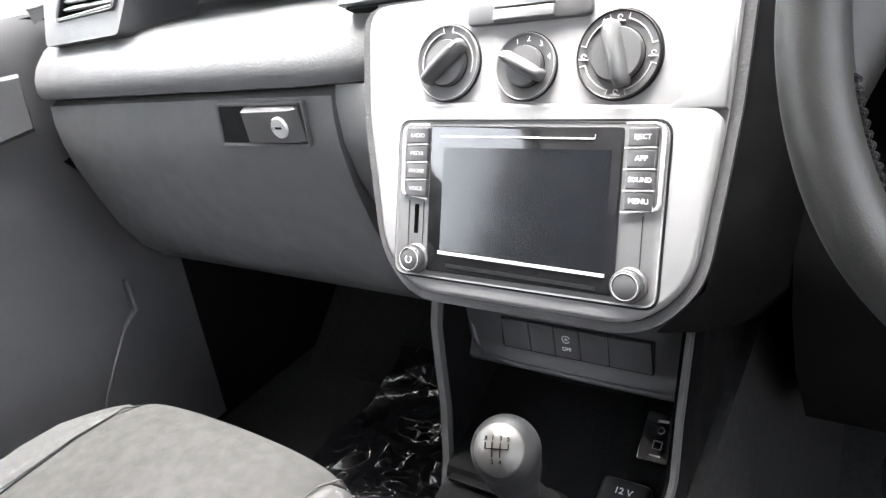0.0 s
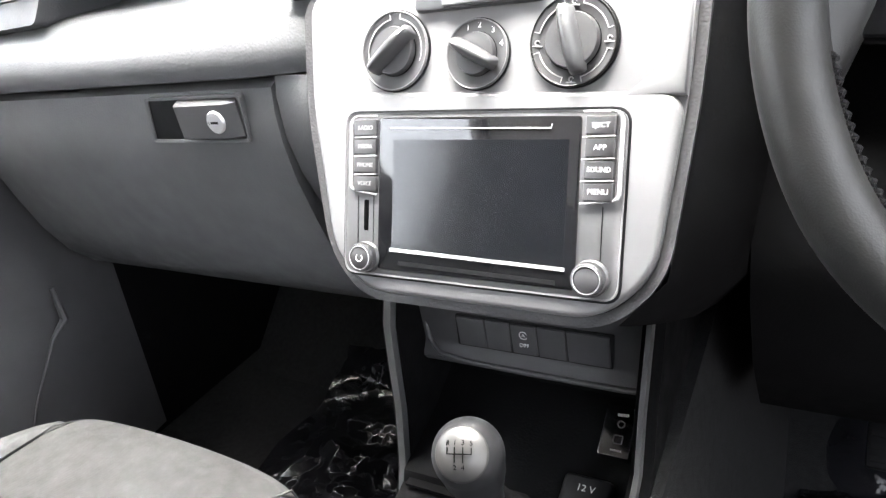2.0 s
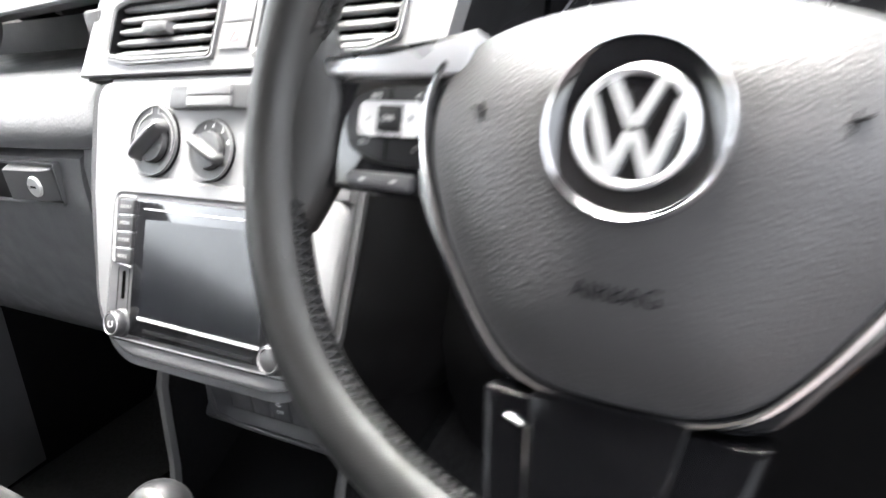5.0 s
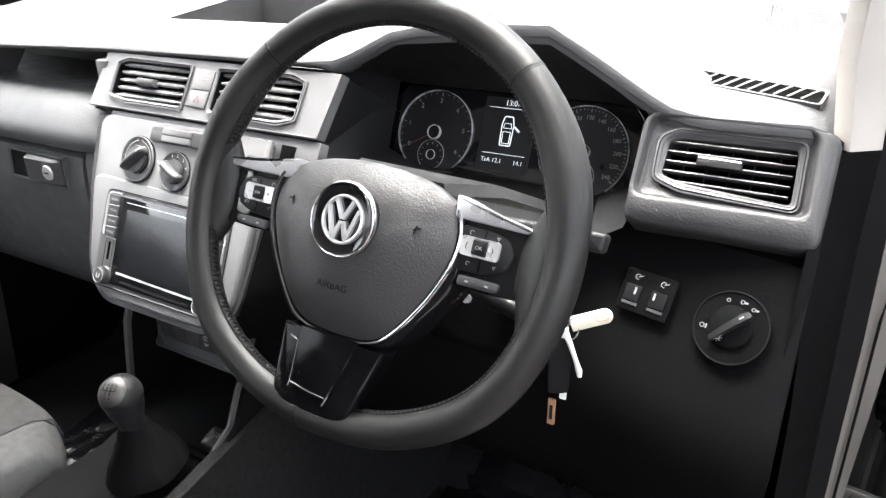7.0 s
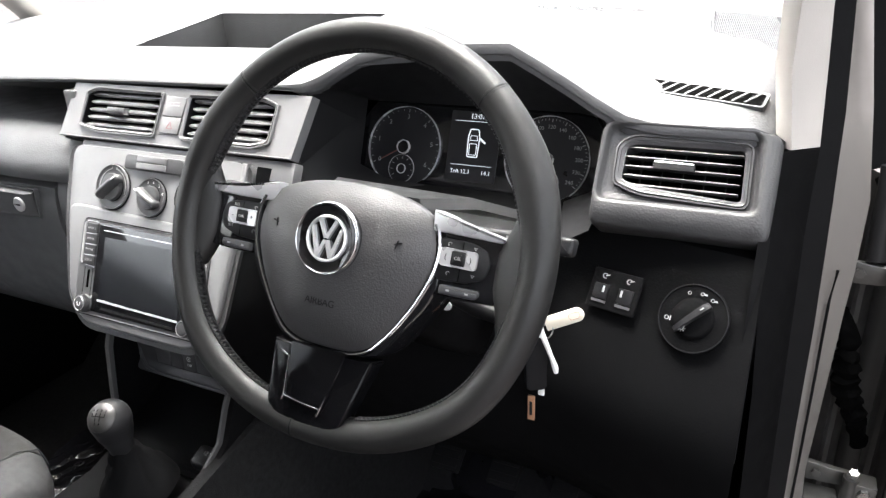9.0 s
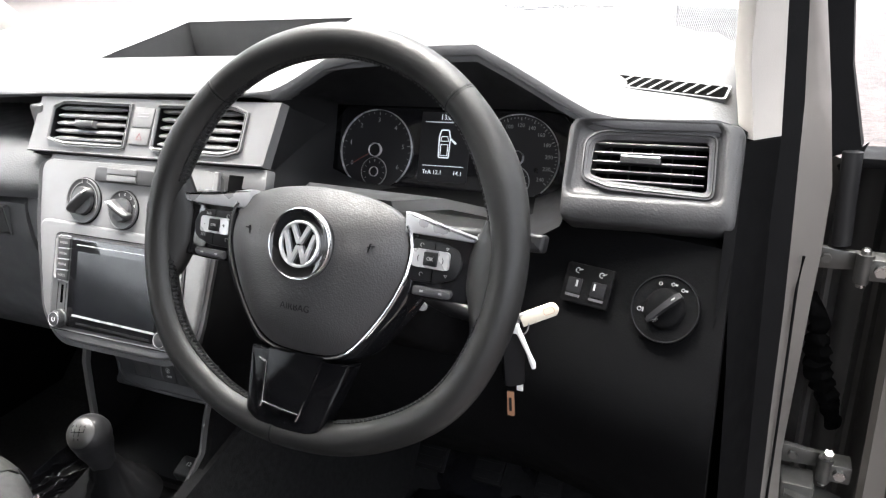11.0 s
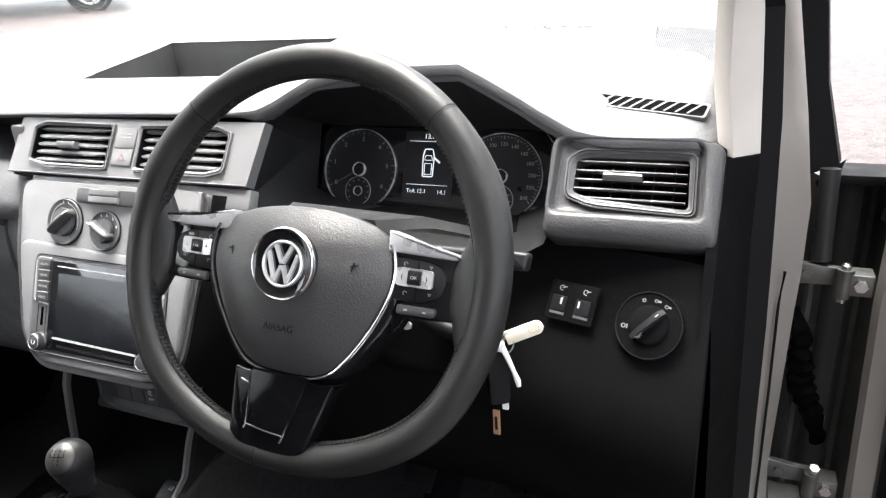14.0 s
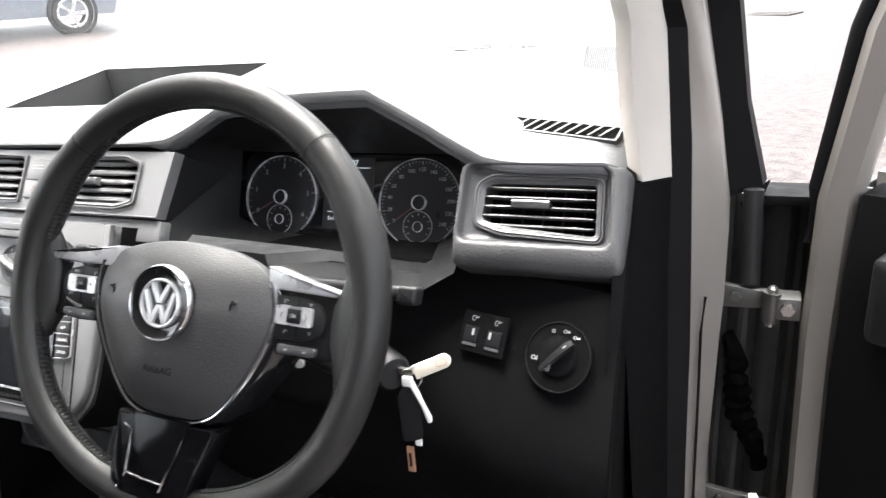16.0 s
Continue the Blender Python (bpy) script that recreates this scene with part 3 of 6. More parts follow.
def demister():
    m = on_top(0.643, 0.262, -10, 0.0) @ pose(0, 0, 0, 1.5)
    d = thing("demister_vent", "black side window demister vent with slanted ribs on the dashboard", "air vent", m)
    out = [(-0.062, -0.013), (0.064, -0.017), (0.064, 0.010), (-0.066, 0.014)]
    part("frame", band(rounded(out, 0.004, 2), rounded(inset(out, 0.004), 0.003, 2), -0.02, 0.0014, drop=0.0004), DASH, d)
    # Slots aren't cut: this black plate on the pad stands in for their shade.
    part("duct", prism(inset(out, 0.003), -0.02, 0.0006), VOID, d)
    for i in range(9):
        x = -0.05 + i * 0.0125
        part("rib", bar2(x - 0.006, -0.011, x + 0.006, 0.010, 0.0024, 0.0002, 0.0013), DASH, d)


demister()


# ---- centre stack ----
PF = face(0, 0.0055, 0.9477, 23.3)
fascia = thing("centre_fascia", "matt grey plastic centre fascia in the dashboard", "fascia", PF)
out = rounded([(-0.094, -0.027), (0.100, -0.027), (0.136, 0.006), (0.1495, 0.12), (0.153, 0.214), (-0.158, 0.214), (-0.153, 0.12), (-0.128, 0.006)], 0.022, 5)
wide = rounded([(-0.099, -0.034), (0.106, -0.034), (0.1435, 0.003), (0.1570, 0.12), (0.161, 0.214), (-0.166, 0.214), (-0.1605, 0.12), (-0.135, 0.003)], 0.024, 5)
part("backing", prism(inset(wide, 0.0015), -0.16, -0.003, 0.002, 2), BLACK, fascia, "black plastic body behind the fascia")
part("border", band(wide, inset(wide, 0.0075), -0.012, 0.0008, drop=0.0012), FRAME, fascia, "grained dark plastic border")
part("plate", prism(out, -0.008, 0.0015, 0.0008, 2), GREY, fascia)
apron = rounded([(-0.094, -0.0265), (0.100, -0.0265), (0.1355, 0.006), (0.1493, 0.1240), (-0.1515, 0.1335), (-0.1275, 0.006)], 0.020, 6)
part("lower_plate", prism(apron, -0.002, 0.0060, 0.0042, 4), GREY, fascia, "matt grey lower plate with a sloping upper ledge")
part("side_ledge", prism([(0.1090, 0.1215), (0.1491, 0.1215), (0.1525, 0.2135), (0.1450, 0.2135), (0.1400, 0.1560), (0.1370, 0.1480), (0.1310, 0.1400)], -0.002, 0.0058, 0.0030, 3), GREY, fascia, "sloping side ledge")

# Cheek takes the darkest plastic, so shade beside the wheel sits in its colour.
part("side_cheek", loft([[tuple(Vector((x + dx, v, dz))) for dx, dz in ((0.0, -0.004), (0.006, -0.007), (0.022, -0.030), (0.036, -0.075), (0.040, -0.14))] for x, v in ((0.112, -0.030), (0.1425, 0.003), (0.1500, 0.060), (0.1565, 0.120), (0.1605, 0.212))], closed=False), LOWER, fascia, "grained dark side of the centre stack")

radio = thing("car_radio", "black touch screen car radio with silver trim in the centre fascia", "car radio", PF @ pose(0, 0, 0.0018))
part("body", prism(rounded([(-0.1135, -0.0125), (0.1135, -0.0125), (0.1145, 0.1135), (-0.1130, 0.1150)], 0.011, 5), 0.002, 0.0052, 0.001), RADIO, radio)
part("gap", band(rounded([(-0.1155, -0.0145), (0.1155, -0.0145), (0.1165, 0.1155), (-0.1150, 0.1170)], 0.0125, 5), rounded([(-0.1137, -0.0127), (0.1137, -0.0127), (0.1147, 0.1137), (-0.1132, 0.1152)], 0.0112, 5), 0.002, 0.00445), DEEP, radio, "dark gap round the radio")
part("rim", band(rounded([(-0.1137, -0.0127), (0.1137, -0.0127), (0.1147, 0.1137), (-0.1132, 0.1152)], 0.0112, 5), rounded([(-0.1124, -0.0114), (0.1124, -0.0114), (0.1134, 0.1124), (-0.1119, 0.1139)], 0.0102, 5), 0.002, 0.0060, drop=0.0005), GREY, radio, "thin pale rim")
part("bezel", prism(rounded([(-0.0800, -0.0075), (0.0835, -0.0075), (0.0835, 0.1100), (-0.0800, 0.1115)], 0.003, 3), 0.004, 0.0070, 0.001), GLOSS, radio, "gloss black surround")
part("screen", prism([(-0.0665, 0.0110), (0.0755, 0.0085), (0.0755, 0.0942), (-0.0665, 0.0942)], 0.0066, 0.0074), SCREEN, radio, "dark blank glass screen")
part("screen_edge", bar2(-0.0680, 0.0090, 0.0765, 0.0064, 0.0026, 0.0066, 0.0080), SATIN, radio, "bright lower edge of the screen")
part("lower_slot", bar2(-0.0600, -0.0010, 0.0700, -0.0035, 0.0030, 0.0066, 0.0074), DEEP, radio)
part("disc_slot", tube([(-0.0695, 0.1030, 0.0072), (0.0625, 0.1018, 0.0072), (0.0630, 0.1050, 0.0072)], 0.0006, 6), SATIN, radio)
for sx, x0, x1, names in ((-1, -0.1035, -0.0820, ("RADIO", "MEDIA", "PHONE", "VOICE")), (1, 0.0870, 0.1075, ("EJECT", "APP", "SOUND", "MENU"))):
    for i, w in enumerate(names):
        y1 = 0.1098 - i * 0.0145
        b = part("button", prism(rect(x0, x1, y1 - 0.0130, y1, 0.001, 2), 0.004, 0.0085, 0.0012), BUTTON, radio)
        words(w, 0.0052 if len(w) < 5 else 0.0047, DIMMARK if sx < 0 else MARK, b, (x0 + x1) / 2, y1 - 0.0064, 0.0085)
        if i:
            part("divider", tube([(x0 - (0.0 if sx < 0 else 0.002), y1 + 0.0004, 0.0080), (x1 - 0.003, y1 + 0.0012, 0.0084), (x1, y1 + 0.0012, 0.0084)], 0.0005, 5), SATIN, radio)
    e = x0 - 0.0034 if sx < 0 else x1 + 0.0040
    f = x1 if sx < 0 else x0 - 0.002
    bm = tube([(f, 0.1125, 0.0072), (e - sx * 0.006, 0.1125, 0.0072), (e - sx * 0.0015, 0.1105, 0.0072), (e, 0.1070, 0.0072), (e, 0.0585, 0.0072), (e - sx * 0.001, 0.0560, 0.0072), (e - sx * 0.004, 0.0545, 0.0072), (f, 0.0515, 0.0072)], [0.0008, 0.0009, 0.0010, 0.0014, 0.0014, 0.0012, 0.0010, 0.0009], 8)
    part("button_trim", bm, SATIN, radio, "polished frame round the buttons")
part("card_slot", prism(rect(-0.0945, -0.0905, 0.0225, 0.0470, 0.001, 2), 0.004, 0.0058), VOID, radio)
for x in (-0.1005, 0.1005):
    part("side_line", bar2(x, 0.012, x, 0.050, 0.0006, 0.004, 0.0056), DEEP, radio)
part("side_line", bar2(-0.0855, 0.012, -0.0855, 0.050, 0.0006, 0.004, 0.0056), DEEP, radio)


def knob(parent, x, y, r=0.0112):
    k = part("knob", lathe([(0, 0.004), (r * 1.14, 0.004), (r * 1.14, 0.0075), (r * 1.02, 0.0090), (r, 0.0150), (r * 0.94, 0.0165), (r * 0.80, 0.0170)], 40, cx=x, cy=y), BUTTON, parent)
    part("cap", lathe([(0, 0.0166), (r * 0.66, 0.0170), (r * 0.76, 0.0164), (r * 0.76, 0.010)], 40, cx=x, cy=y), BUTTON, k)
    part("cap_ring", lathe([(r * 0.80, 0.0166), (r * 0.825, 0.0173), (r * 0.845, 0.0173), (r * 0.87, 0.0166)], 40, cx=x, cy=y), SATIN, k)
    bm = bmesh.new()
    for i in range(40):
        a = 2 * math.pi * i / 40
        bar2(x + r * 0.98 * math.cos(a), y + r * 0.98 * math.sin(a), x + r * 1.05 * math.cos(a), y + r * 1.05 * math.sin(a), 0.0008, 0.0095, 0.0146, bm=bm)
    part("knurling", bm, SOFT, k)
    return k


k1 = knob(radio, -0.0905, 0.0015)
part("power_symbol", arc_band(0.0026, 0.0032, -230, 50, 0.0168, 0.0174, -0.0905, 0.0015, 14), MARK, k1)
knob(radio, 0.0950, 0.0020)

# heater dials
def dial(x, y, r, turn, kind):
    d = thing("heater_dial", {"warm": "grey heater temperature dial in the centre fascia", "fan": "grey fan speed dial numbered in the centre fascia", "air": "grey air direction dial in the centre fascia"}[kind], "dial", PF @ pose(x, y, 0.0018), "heater dials")
    part("gap", lathe([(r * 1.035, -0.001), (r * 1.035, 0.0012), (r * 0.99, 0.0014)], 48), DEEP, d)
    part("bezel", lathe([(r * 1.0, 0), (r * 1.0, 0.0032), (r * 0.985, 0.0042), (r * 0.955, 0.0036)], 48), SATGREY if kind == "air" else GREY, d)
    part("ring", lathe([(r * 0.955, 0.0), (r * 0.955, 0.0034), (r * 0.70, 0.0016), (0, 0.0016)], 48), DIAL, d)
    part("knob_gap", lathe([(r * 0.64, 0.001), (r * 0.64, 0.0021), (r * 0.60, 0.0023)], 40), DEEP, d)
    kn = part("knob", lathe([(r * 0.615, 0), (r * 0.615, 0.005), (r * 0.585, 0.0072), (0, 0.0080)], 40), DIAL, d)
    # rounded grip that overhangs the knob
    secs = []
    for t in (-1, -0.95, -0.8, -0.4, 0, 0.4, 0.8, 0.95, 1):
        e_ = abs(t)
        w = r * 0.215 * (1.0 - 0.28 * e_ ** 3) * (1.0 if e_ < 0.99 else 0.72)
        h = 0.0065 + 0.0115 * (1.0 - 0.35 * e_ ** 4) * (1.0 if e_ < 0.99 else 0.75)
        secs.append([(w * math.cos(a) * (1.12 if math.sin(a) < 0.3 else 1.0), t * r * 0.76, max(0.004, 0.004 + (h - 0.004) * math.sin(a) ** 0.75)) for a in (math.pi * k / 10 for k in range(11))])
    bm = loft(secs)
    bmesh.ops.rotate(bm, verts=bm.verts, cent=(0, 0, 0), matrix=Matrix.Rotation(radians(turn), 3, "Z"))
    part("grip", bm, DIAL, kn, sharp=70)
    bm = bar2(0, r * 0.50, 0, r * 0.72, 0.0012, 0.0125, 0.0172)
    bmesh.ops.rotate(bm, verts=bm.verts, cent=(0, 0, 0), matrix=Matrix.Rotation(radians(turn), 3, "Z"))
    part("pointer", bm, MARK, kn)
    if kind == "fan":
        for a, w in ((150, "0"), (85, "2"), (112, "1"), (52, "3"), (18, "4")):
            words(w, 0.0062, MARK, d, r * 0.82 * math.cos(radians(a)), r * 0.82 * math.sin(radians(a)), 0.0027)
    elif kind == "warm":
        bm = arc_band(r * 0.80, r * 0.825, 200, 100, 0.0015, 0.0030, n=18)
        arc_band(r * 0.80, r * 0.825, 80, -20, 0.0015, 0.0030, n=18, bm=bm)
        for a in (100, 80):
            bar2(r * 0.80 * math.cos(radians(a)), r * 0.80 * math.sin(radians(a)), r * 0.95 * math.cos(radians(a)), r * 0.95 * math.sin(radians(a)), 0.0007, 0.0015, 0.0034, bm=bm)
        part("scale", bm, DIMMARK, d)
    else:
        bm = bmesh.new()
        for a0, a1 in ((165, 105), (75, 15), (-15, -75), (-105, -165)):
            arc_band(r * 0.80, r * 0.825, a0, a1, 0.0015, 0.0030, n=10, bm=bm)
            for a in (a0, a1):
                bar2(r * 0.80 * math.cos(radians(a)), r * 0.80 * math.sin(radians(a)), r * 0.94 * math.cos(radians(a)), r * 0.94 * math.sin(radians(a)), 0.0006, 0.0015, 0.0034, bm=bm)
        part("scale", bm, DIMMARK, d)
        for a in (90, 0, -90, 180):
            cx_, cy_ = r * 0.83 * math.cos(radians(a)), r * 0.83 * math.sin(radians(a))
            bm = arc_band(0.0012, 0.0019, 0, 300, 0.0018, 0.0034, cx_, cy_, 8)
            bar2(cx_ - 0.0035, cy_ - 0.002, cx_ + 0.0035, cy_ - 0.0025, 0.0007, 0.0018, 0.0034, bm=bm)
            part("symbol", bm, DIMMARK, d)


dial(-0.0705, 0.1618, 0.0300, -50, "warm")
dial(0.0010, 0.1554, 0.0250, 62, "fan")
dial(0.0732, 0.1598, 0.0305, 15, "air")
ac = thing("heater_switch_panel", "grey double rocker switch above the heater dials", "switch panel", PF @ pose(0, 0, 0.0025))
part("plate", prism(rounded([(-0.053, 0.1885), (0.053, 0.1885), (0.051, 0.2085), (-0.051, 0.2085)], 0.006, 4), -0.003, 0.004, 0.002), DIAL, ac)
part("button", prism(rect(-0.027, 0.024, 0.1905, 0.1985, 0.001, 2), 0.002, 0.0068, 0.001), GREY, ac)
part("button", prism(rect(-0.027, 0.024, 0.1995, 0.2075, 0.001, 2), 0.002, 0.0068, 0.001), GREY, ac)

# ---- air vents ----
VF = face(0, 0.131, 1.199, 26.6)


def vent_parts(v, poly, slats, tabx, w0, w1, y0, y1, pale=True):
    """Stepped frame, dark duct, blades and a tab for an outline in a panel's plane."""
    rim, blade = (GREY, GREY) if pale else (SOFT, MIDGREY)
    rc = 0.005 if pale else 0.009
    part("frame", band(rounded(poly, rc, 5), rounded(inset(poly, 0.0020), rc * 0.9, 5), -0.012, 0.0036), rim, v)
    part("frame_groove", band(rounded(inset(poly, 0.0021), rc * 0.9, 5), rounded(inset(poly, 0.0032), rc * 0.9, 5), -0.012, 0.0014), DEEP, v)
    part("frame_step", band(rounded(inset(poly, 0.0033), rc * 0.85, 5), rounded(inset(poly, 0.0062), rc * 0.8, 5), -0.012, 0.0044, drop=0.0016), rim, v)
    if not pale:
        part("inner_frame", band(rounded(inset(poly, 0.0066), rc * 0.7, 5), rounded(inset(poly, 0.0102), rc * 0.6, 5), -0.030, 0.0030, drop=0.003), MIDGREY, v)
    # Near-zero black back wall puts the duct's inner shade into its colour.
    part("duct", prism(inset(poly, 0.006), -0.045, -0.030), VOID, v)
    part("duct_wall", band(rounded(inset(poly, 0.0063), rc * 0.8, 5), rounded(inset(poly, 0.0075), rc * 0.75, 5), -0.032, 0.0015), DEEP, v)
    pitch = (y1 - y0) / slats
    up, h = (0.0030, 0.0034) if pale else (0.0014, 0.0017)
    for i in range(slats):
        y = y0 + pitch * (i + 0.5)
        a, b = w0(y) + 0.008, w1(y) - 0.008
        secs = []
        for x, k in ((a, 0.55), (a + 0.006, 0.95), ((a + b) / 2, 1.0), (b - 0.014, 0.95), (b - 0.012, 0.62), (b, 0.55)):
            secs.append([(x, y - h * k, -0.004), (x, y - h * k * 0.4, -0.0012), (x, y + h * k * 0.5, -0.0016), (x, y + h * k + up, -0.010), (x, y + h * 0.7 + up, -0.020), (x, y + up - h * 0.3, -0.020), (x, y - h * k * 0.6 + up * 0.3, -0.010)])
        part("slat", loft(secs), blade, v, sharp=50)
    for i in range(1, 6):
        x = w0(0) + (w1(0) - w0(0)) * i / 6
        part("vane", box(x - 0.0008, x + 0.0008, y0, y1, -0.0295, -0.0215), BLACK, v)
    ym = (y0 + y1) / 2 - (0.0 if pale else -0.002)
    if pale:
        bm = loft([[(x, ym - 0.0055, -0.004), (x, ym - 0.0050, 0.006 * k), (x, ym - 0.0020, 0.0085 * k), (x, ym + 0.0030, 0.0080 * k), (x, ym + 0.0050, -0.004)] for x, k in ((tabx - 0.0165, 0.7), (tabx - 0.012, 1.0), (tabx + 0.012, 1.0), (tabx + 0.0165, 0.7))])
        tb = part("tab", bm, GREY, v)
        part("tab_trim", box(tabx - 0.011, tabx + 0.011, ym - 0.0012, ym + 0.0006, 0.0078, 0.0086), MIDGREY, tb)
    else:
        tb = part("tab", box(tabx - 0.020, tabx + 0.020, ym - 0.0045, ym + 0.0030, -0.006, 0.0045, 0.0015), BLACK, v)
        part("tab_trim", tube([(tabx - 0.019, ym + 0.0030, 0.0040), (tabx + 0.019, ym + 0.0026, 0.0040)], 0.0012, 8), SATIN, tb)


vp = thing("vent_panel", "grey plastic panel round the two centre air vents", "vent panel", VF)
V1 = [(-0.136, -0.0468), (-0.0240, -0.0458), (-0.0170, 0.0150), (-0.1445, 0.0176), (-0.1668, 0.0095), (-0.1720, -0.0400)]
V2 = [(0.0210, -0.0458), (0.1400, -0.0478), (0.1670, -0.0400), (0.1735, 0.0085), (0.1480, 0.0176), (0.0260, 0.0150)]
vpo = rounded([(-0.2100, -0.0560), (0.2010, -0.0560), (0.2170, 0.0225), (-0.1945, 0.0215)], 0.004, 3)
bm = bmesh.new()
for piece in ([(-0.2110, -0.0560), (-0.136, -0.0560), V1[0], V1[5], V1[4], V1[3], (-0.1445, 0.0216), (-0.1945, 0.0215)],
              [(0.140, -0.0560), (0.2010, -0.0560), (0.2170, 0.0225), (0.1480, 0.0222), V2[4], V2[3], V2[2], V2[1]],
              [(-0.136, -0.0560), (0.140, -0.0560), V2[1], V2[0], V1[1], V1[0]], [V1[3], V1[2], V2[5], V2[4], (0.1480, 0.0222), (-0.1445, 0.0216)],
              [V1[1], V2[0], V2[5], V1[2]]):
    prism(piece, -0.016, 0.0, bm=bm)
part("plate", bm, GREY, vp)
part("backing", prism(inset(vpo, 0.012), -0.11, -0.047), DEEP, vp)
part("end_cheek", prism([(0.188, -0.0550), (0.2000, -0.0550), (0.2155, 0.0210), (0.203, 0.0210)], -0.11, -0.0165), BLACK, vp)
part("panel_lip", tube([(-0.2095, -0.0548, 0.0003), (0.0, -0.0552, 0.0003), (0.2005, -0.0548, 0.0003)], 0.0012, 8), GREY, vp)
part("lower_flange", prism(rect(-0.165, 0.206, -0.084, -0.0585, 0.002, 2), -0.02, -0.004, 0.001), GREY, vp)
part("seam", prism(rect(-0.205, 0.198, -0.0590, -0.0562), -0.02, -0.0055), DEEP, vp)


def lerp_tab(tab):
    return lambda y: interp(tab, y)[0]


v1 = thing("air_vent", "pale grey slatted air vent at the centre of the dashboard", "air vent", VF, "centre air vents")
vent_parts(v1, V1, 5, -0.100, lerp_tab([(-0.047, -0.140), (-0.040, -0.170), (0.0095, -0.165), (0.0176, -0.146)]), lerp_tab([(-0.046, -0.024), (0.015, -0.017)]), -0.0415, 0.0125)
v2 = thing("air_vent", "pale grey slatted air vent beside the steering wheel", "air vent", VF, "centre air vents")
vent_parts(v2, V2, 5, 0.09, lerp_tab([(-0.046, 0.021), (0.015, 0.026)]), lerp_tab([(-0.048, 0.142), (-0.040, 0.166), (0.0085, 0.172), (0.0176, 0.149)]), -0.0415, 0.0125)
hz = thing("hazard_switch", "pale grey hazard light button with a faint red triangle between vents", "switch", VF)
part("button", prism([(-0.0175, -0.0390), (0.0160, -0.0398), (0.0190, -0.0175), (-0.0150, -0.0172)], -0.004, 0.0025, 0.001), GREY, hz)
part("triangle", band([(-0.005, -0.033), (0.006, -0.033), (0.0008, -0.0235)], [(-0.0036, -0.0322), (0.0046, -0.0322), (0.0008, -0.0250)], 0.0020, 0.0028), REDMARK, hz)
al = thing("airbag_lamp", "pale grey airbag warning lamp cover between the vents", "warning lamp", VF)
part("cover", prism([(-0.0148, -0.0163), (0.0192, -0.0166), (0.0228, 0.0095), (-0.0118, 0.0108)], -0.004, 0.0025, 0.001), GREY, al)
part("line", bar2(-0.006, 0.002, 0.013, 0.002, 0.0008, 0.002, 0.0028), DIMMARK, al)
part("line", bar2(-0.006, -0.002, 0.013, -0.002, 0.0008, 0.002, 0.0028), DIMMARK, al)

v3 = thing("air_vent", "black slatted air vent at the driver end of the dashboard", "air vent", RV @ pose(0, 0, 0.0005))
V3 = [(-0.040, -0.0398), (0.0630, -0.0432), (0.0605, 0.0218), (-0.0525, 0.0232), (-0.0690, 0.0130), (-0.0680, -0.0300)]
vent_parts(v3, V3, 5, -0.010, lerp_tab([(-0.040, -0.042), (-0.030, -0.066), (0.013, -0.067), (0.023, -0.053)]), lambda y: 0.060, -0.0330, 0.0150, False)
v4 = thing("air_vent", "pale slatted air vent at the passenger end of the dashboard", "air vent", face(-0.645, 0.126, 1.205, 20))
pp = [(-0.085, -0.03), (0.055, -0.026), (0.09, 0.02), (0.085, 0.035), (-0.06, 0.035)]
vent_parts(v4, pp, 5, 0.0, lerp_tab([(-0.03, -0.083), (0.035, -0.06)]), lerp_tab([(-0.03, 0.055), (0.02, 0.088), (0.035, 0.085)]), -0.02, 0.03)
part("surround", band(rounded([(-0.12, -0.060), (0.060, -0.057), (0.10, 0.022), (0.095, 0.045), (-0.12, 0.045)], 0.008, 3), rounded([(-0.085, -0.031), (0.056, -0.027), (0.091, 0.02), (0.086, 0.036), (-0.06, 0.036)], 0.005, 3), -0.10, 0.0), DASH, v4)

# ---- dials ----
cluster = thing("instrument_cluster", "black instrument cluster with two round dials and a lit display", "instrument cluster", CF @ pose(-0.003, 0.0045, 0))
part("panel", prism(rounded([(-0.165, -0.062), (0.165, -0.062), (0.168, 0.03), (0.14, 0.066), (-0.14, 0.066), (-0.168, 0.03)], 0.02, 4), -0.02, 0.0, 0.002), GLOSS, cluster)
part("lower_trim", bar2(-0.15, -0.0565, 0.155, -0.0565, 0.002, 0.0, 0.003), SATIN, cluster, "thin silver line below the dials")


